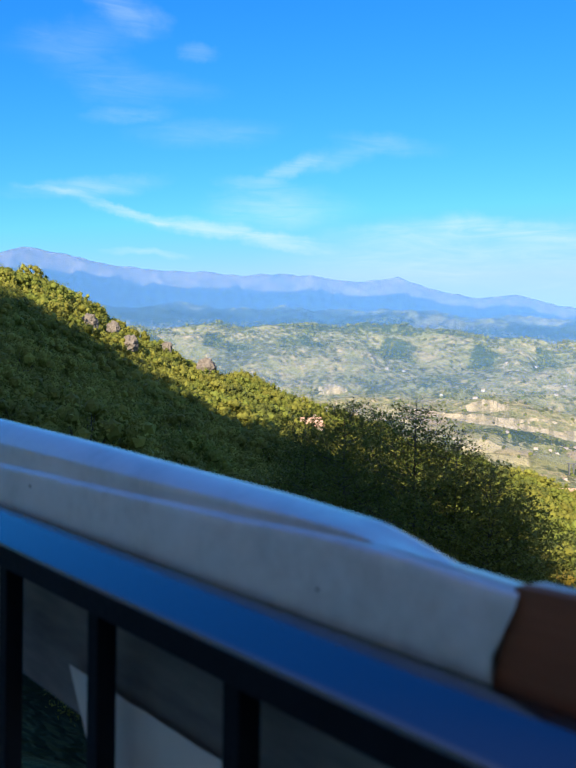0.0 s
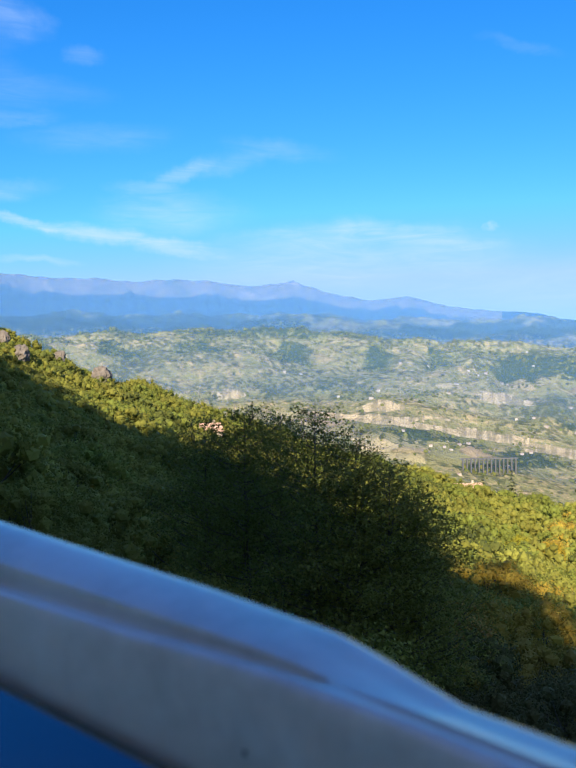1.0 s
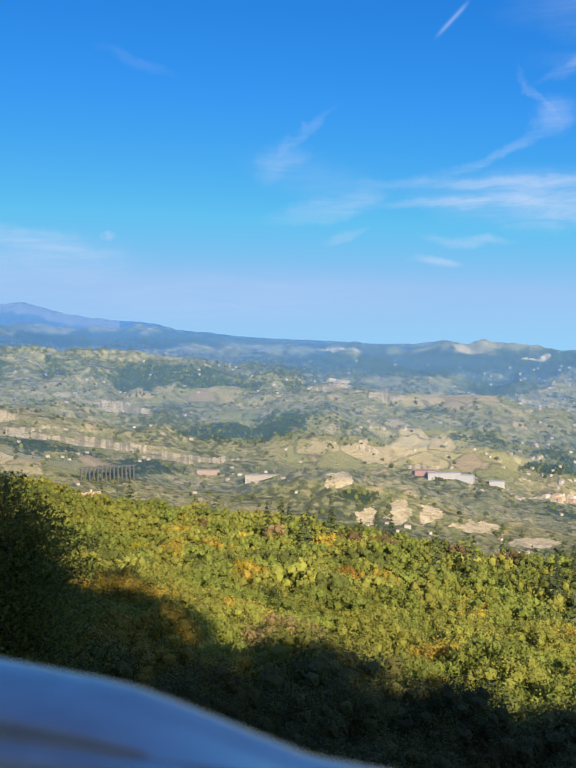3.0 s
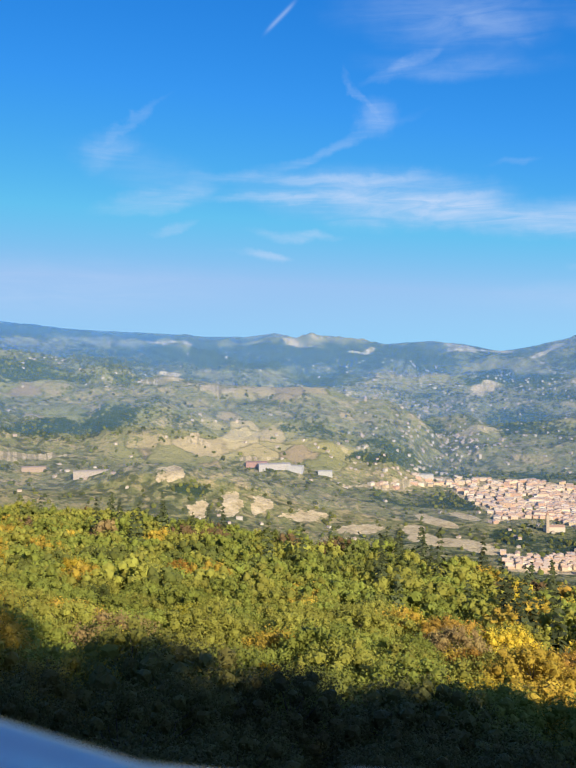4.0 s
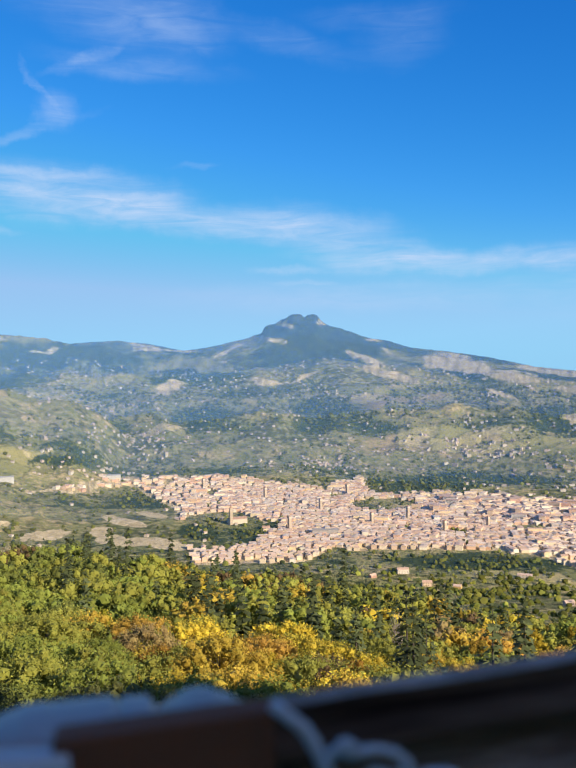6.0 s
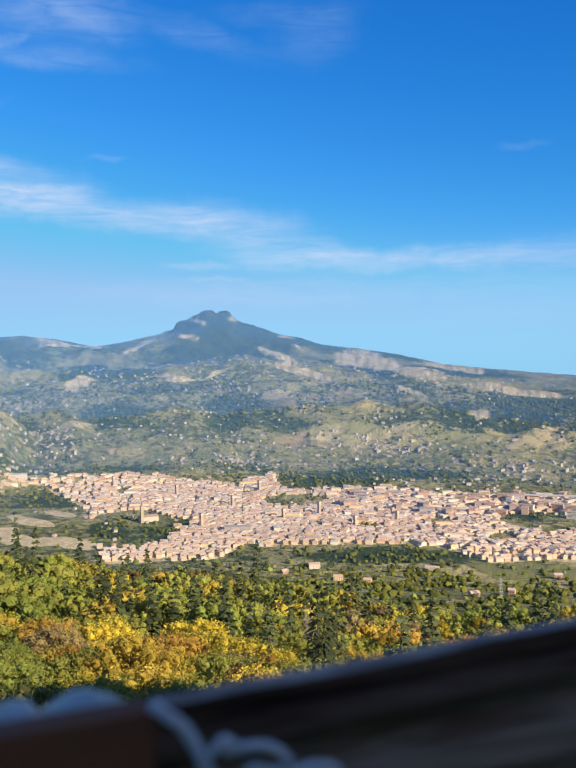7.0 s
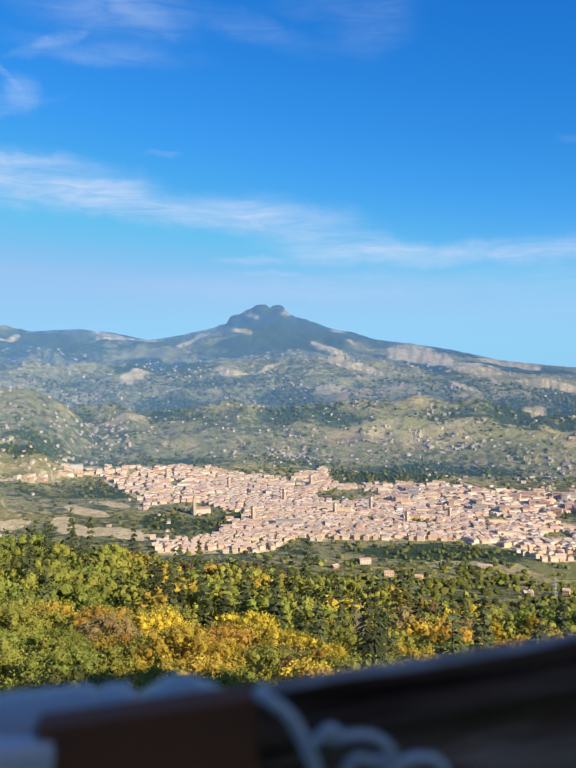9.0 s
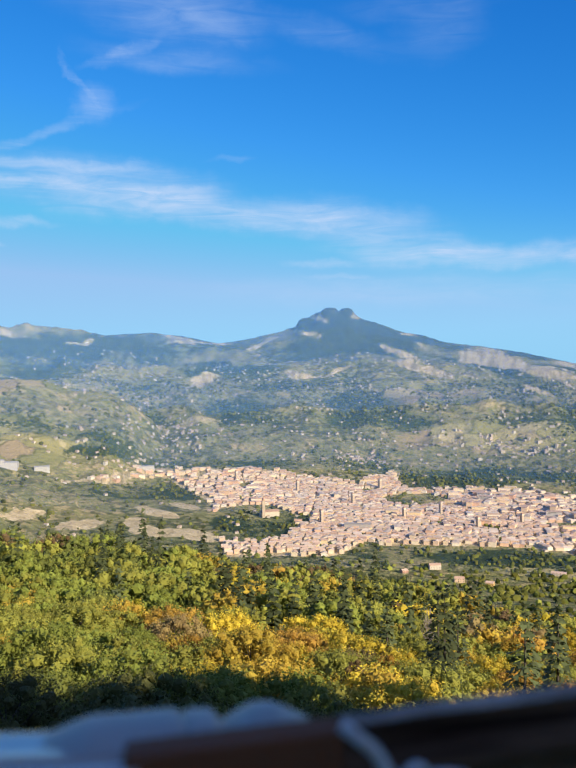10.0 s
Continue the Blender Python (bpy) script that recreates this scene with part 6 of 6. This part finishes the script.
def build_cloth():
    """A white canvas folded over the board: an upright face, a first fold, a hollow and a rounded top."""
    cloth = new("canvas")

    def section(x):
        top = crest_z(x)
        fold = C0 + float(np.interp(x, (-1.2, -0.69, -0.4, -0.32, -0.28, -0.24, -0.19), (-0.094, -0.086, -0.0808, -0.0788, -0.0780, -0.0788, -0.0812))) + 0.0006 * wob(x, 22, 1.0)
        top = max(top, fold - 0.006)
        gap = top - fold
        lift = 0.0012 * wob(x, 40, 5.0)
        f0 = RAIL_Y1 + 0.0035
        pts = [(f0 + 0.002, RAIL_TOP - 0.020), (f0 + 0.001 + lift, RAIL_TOP - 0.012), (f0 + lift, RAIL_TOP + 0.006), (f0 + 0.0006 + lift, fold - 0.006)]
        pts += [(f0 + 0.0014, fold - 0.0022), (f0 + 0.0030, fold - 0.0004), (f0 + 0.0052, fold), (f0 + 0.0076, fold - 0.0008), (f0 + 0.0096, fold - 0.0022 * min(1.0, abs(gap) * 150)), (f0 + 0.0102, fold + 0.02 * gap)]
        pts += [(f0 + 0.0098, fold + 0.25 * gap), (f0 + 0.0096, fold + 0.46 * gap + 0.0005 * wob(x, 26, 3.0)), (f0 + 0.0112, fold + 0.56 * gap), (f0 + 0.0165, fold + 0.72 * gap), (f0 + 0.0225, fold + 0.88 * gap),
                (f0 + 0.0285, top - 0.0006), (f0 + 0.0330, top), (f0 + 0.0375, top - 0.0014), (f0 + 0.0415, top - 0.008), (f0 + 0.0440, top - 0.05)]
        return pts

    end = -0.1865
    xs = list(np.linspace(-2.2, -0.8, 40)) + list(np.linspace(-0.79, end, 170))
    sheet = strip("sheet", xs, section, M_CLOTH, cloth)
    # ragged end
    me = sheet.data
    for v in me.vertices:
        if v.co.x > end - 0.004:
            v.co.x += 0.0045 * noise.noise((v.co.z * 160, v.co.y * 160, 0)) + 0.42 * (v.co.z - (RAIL_TOP + 0.028)) * (v.co.z < C0 - 0.08)
    for x, dz, w in ((-0.291, 0.0125, 0.0022), (-0.36, 0.006, 0.0012), (-0.62, 0.02, 0.0018)):
        bm = bmesh.new()
        bmesh.ops.create_icosphere(bm, subdivisions=2, radius=w, matrix=Matrix.Translation((x, RAIL_Y1 + 0.0042, RAIL_TOP + dz)) @ Matrix.Diagonal((1, 0.35, 1.1, 1)))
        part("stain", bm, M_LINT, sheet)
    tagged(cloth, "creased white canvas folded over a board behind the rail", "canvas")
    # torn piece lying on the board's top, with a hump and a slit
    scrap = new("canvas_scrap")

    HUMP = ((-0.2100, -0.0885), (-0.2030, -0.0868), (-0.1940, -0.0840), (-0.1780, -0.0838), (-0.1762, -0.0840), (-0.1752, -0.0856), (-0.1742, -0.0843), (-0.1690, -0.0844), (-0.1668, -0.0872),
            (-0.1640, -0.0856), (-0.1600, -0.0839), (-0.1560, -0.0840), (-0.1520, -0.0856), (-0.1480, -0.0880))

    def section2(x):
        top = C0 + float(np.interp(x, *zip(*HUMP))) + 0.0004 * wob(x, 150, 4.0)
        y0 = 0.2685
        return [(y0, top - 0.03), (y0 + 0.001, top - 0.006), (y0 + 0.004, top - 0.0035), (y0 + 0.009, top - 0.0016), (y0 + 0.015, top - 0.0003), (y0 + 0.021, top), (y0 + 0.026, top - 0.0015), (y0 + 0.030, top - 0.03)]

    strip("flat_piece", list(np.linspace(-0.2095, -0.1668, 80)), section2, M_SCRAP, scrap)
    strip("curled_piece", list(np.linspace(-0.1668, -0.1482, 50)), section2, M_SCRAP, scrap)
    tagged(scrap, "torn scrap of white canvas lying along the board's top", "canvas")


def build_board():
    """The board behind the rail: brown where the stain is fresh, dark and split further along."""
    board = new("board")
    bm = box(bmesh.new(), (-0.2000, 0.2605, RAIL_TOP - 0.14), (-0.1480, 0.2680, C0 - 0.0795), 0.0008)
    for v in bm.verts:
        up = v.co.z > RAIL_TOP
        if v.co.x < -0.18:
            v.co.x = v.co.x + 0.0130 if up else v.co.x - 0.03
        v.co.z += 0.03 * (v.co.x + 0.186) * up
    part("stained_end", bm, M_BROWN, board, "bare reddish brown stained wood")
    part("backing", box(bmesh.new(), (-2.2, 0.2650, 0.868), (-0.2000, 0.3100, RAIL_TOP + 0.012), 0.001), M_BACK, board)
    tagged(board, "brown stained wooden board fixed behind the rail", "board")
    log = new("log")

    def section(x):
        zt = C0 - 0.0806 + 0.046 * (x + 0.1436) + 0.0004 * wob(x, 60, 2.0)
        g = lambda k: 0.0007 * wob(x, 16, k) + 0.0004 * wob(x, 70, k + 0.5)
        low = 0.0035 * float(ease(x, -0.115, -0.08))
        return [(0.302, zt - 0.06), (0.290, zt - 0.014), (0.280, zt - 0.0060), (0.2745, zt - 0.0006), (0.2715, zt), (0.2704, zt - 0.0009 + g(1)), (0.2700, zt - 0.0050 + g(2)), (0.2672, zt - 0.0056 + g(3)),
                (0.2640, zt - 0.0070 + g(4)), (0.2630, zt - 0.0086 + g(5)), (0.2668, zt - 0.0100 + g(6)), (0.2668, zt - 0.0155 + g(7) + low), (0.2612, zt - 0.0180 + g(8) + low), (0.2585, zt - 0.0205 + low),
                (0.2572, zt - 0.030), (0.258, zt - 0.09)]

    strip("bark", list(np.linspace(-0.1472, 1.55, 520)), section, M_WOOD, log)
    # the bleached upper edge
    strip("weathered_edge", list(np.linspace(-0.146, 1.55, 420)), lambda x: [(0.2728, section(x)[4][1] + 0.0002), (0.2713, section(x)[4][1] + 0.0004), (0.2701, section(x)[5][1] + 0.0002)], M_BLEACHED, log, "bleached grey edge")
    bm = bmesh.new()
    bmesh.ops.create_icosphere(bm, subdivisions=3, radius=0.006, matrix=Matrix.Translation((-0.060, 0.2625, C0 - 0.0985)) @ Matrix.Diagonal((1.6, 0.6, 0.9, 1)))
    for v in bm.verts:
        v.co += v.normal * 0.002 * noise.noise(v.co * 160)
    part("knot", bm, M_WOOD, log, smooth=True)
    tagged(log, "dark weathered split log lying along behind the rail", "log")


def tube(bm, pts, radius, sides=8):
    """A round cord along a smooth line."""
    fine = []
    p = [Vector(q) for q in pts]
    for i in range(len(p) - 1):
        a, b, c, d = p[max(i - 1, 0)], p[i], p[i + 1], p[min(i + 2, len(p) - 1)]
        for k in range(8):
            t = k / 8
            fine.append(0.5 * ((2 * b) + (c - a) * t + (2 * a - 5 * b + 4 * c - d) * t * t + (3 * b - a - 3 * c + d) * t ** 3))
    fine.append(p[-1])
    v, f = limb([q[:] for q in fine], [radius] * len(fine), sides)
    vs = [bm.verts.new(q) for q in v]
    for q in f:
        bm.faces.new([vs[i] for i in q])


def build_cord():
    cord = new("cord")
    y, z = 0.2555, C0
    a = bmesh.new()
    tube(a, [(-0.1488, y + 0.003, z - 0.0763), (-0.1466, y + 0.0005, z - 0.0776), (-0.1436, y, z - 0.0803), (-0.1408, y, z - 0.0856), (-0.1388, y, z - 0.0905), (-0.1375, y + 0.001, z - 0.097), (-0.137, y + 0.002, z - 0.110)], 0.00125)
    part("strand", a, M_CORD, cord, smooth=True)
    b = bmesh.new()
    tube(b, [(-0.1402, y - 0.001, z - 0.0862), (-0.1388, y - 0.003, z - 0.0832), (-0.1372, y - 0.003, z - 0.0820), (-0.1358, y - 0.003, z - 0.0828), (-0.1368, y - 0.002, z - 0.0845), (-0.1352, y - 0.003, z - 0.0840),
             (-0.1328, y - 0.004, z - 0.0834), (-0.1300, y - 0.004, z - 0.0838), (-0.1270, y - 0.003, z - 0.0856), (-0.1252, y - 0.003, z - 0.0880), (-0.1272, y - 0.002, z - 0.0896), (-0.1300, y - 0.003, z - 0.0886),
             (-0.1318, y - 0.003, z - 0.0880), (-0.1335, y - 0.002, z - 0.0902), (-0.1320, y - 0.001, z - 0.0935)], 0.00095)
    part("knot", b, M_CORD, cord, smooth=True)
    c = bmesh.new()
    tube(c, [(-0.1275, y - 0.001, z - 0.0945), (-0.1256, y - 0.003, z - 0.0912), (-0.1225, y - 0.004, z - 0.0892), (-0.1190, y - 0.004, z - 0.0893), (-0.1158, y - 0.003, z - 0.0912), (-0.1145, y - 0.002, z - 0.0945), (-0.116, y, z - 0.100)], 0.00110)
    part("loop", c, M_CORD, cord, smooth=True)
    tagged(cord, "pale frayed cord knotted round the board's end", "cord")


def build_house_behind():
    # unseen house; wall height, eave and pale tones set for the balcony's light
    slab = tagged(part("balcony_floor", box(bmesh.new(), (-2.6, -1.5, -0.22), (1.8, 0.34, 0.0), 0.01), M_TILE), "worn stone balcony floor slab", "floor", kind="structure")
    wall = new("wall_house")
    part("wall", box(bmesh.new(), (-7.0, -9.0, -14.0), (5.0, -1.5, 2.15)), M_PLASTER, wall)
    tagged(wall, "plain plastered wall of the unseen house behind the balcony", "wall", kind="structure")
    bm = bmesh.new()
    v = [bm.verts.new(q) for q in ((-7.6, -9.6, 2.15), (5.6, -9.6, 2.15), (5.6, -1.0, 2.15), (-7.6, -1.0, 2.15), (-7.6, -4.7, 3.5), (5.6, -4.7, 3.5))]
    for f in ((0, 1, 5, 4), (2, 3, 4, 5), (1, 2, 5), (3, 0, 4), (3, 2, 1, 0)):
        bm.faces.new([v[i] for i in f])
    tagged(part("roof_unseen", bm, M_ROOF), "unseen tiled gable roof, its eave set to shade the balcony", "roof", kind="structure")


def build_hanging_sheet():
    sheet = new("hanging_sheet")

    def section(x):
        return [(0.2585 + 0.0012 * wob(x, 12, k) + 0.003 * k, 0.905 + 0.002 * wob(x, 30, 3) - 0.06 * k) for k in range(7)]

    cloth = strip("cloth", list(np.linspace(-0.552, 1.2, 120)), section, M_SHEET, sheet)
    for v in cloth.data.vertices:
        v.co.x += 0.5 * (0.905 - v.co.z) * (1 - float(ease(v.co.x, -0.552, -0.40)))
    tagged(sheet, "pale grey sheet hanging outside behind the railing bars", "sheet")


build_railing()
build_cloth()
build_board()
build_cord()
build_hanging_sheet()
build_house_behind()
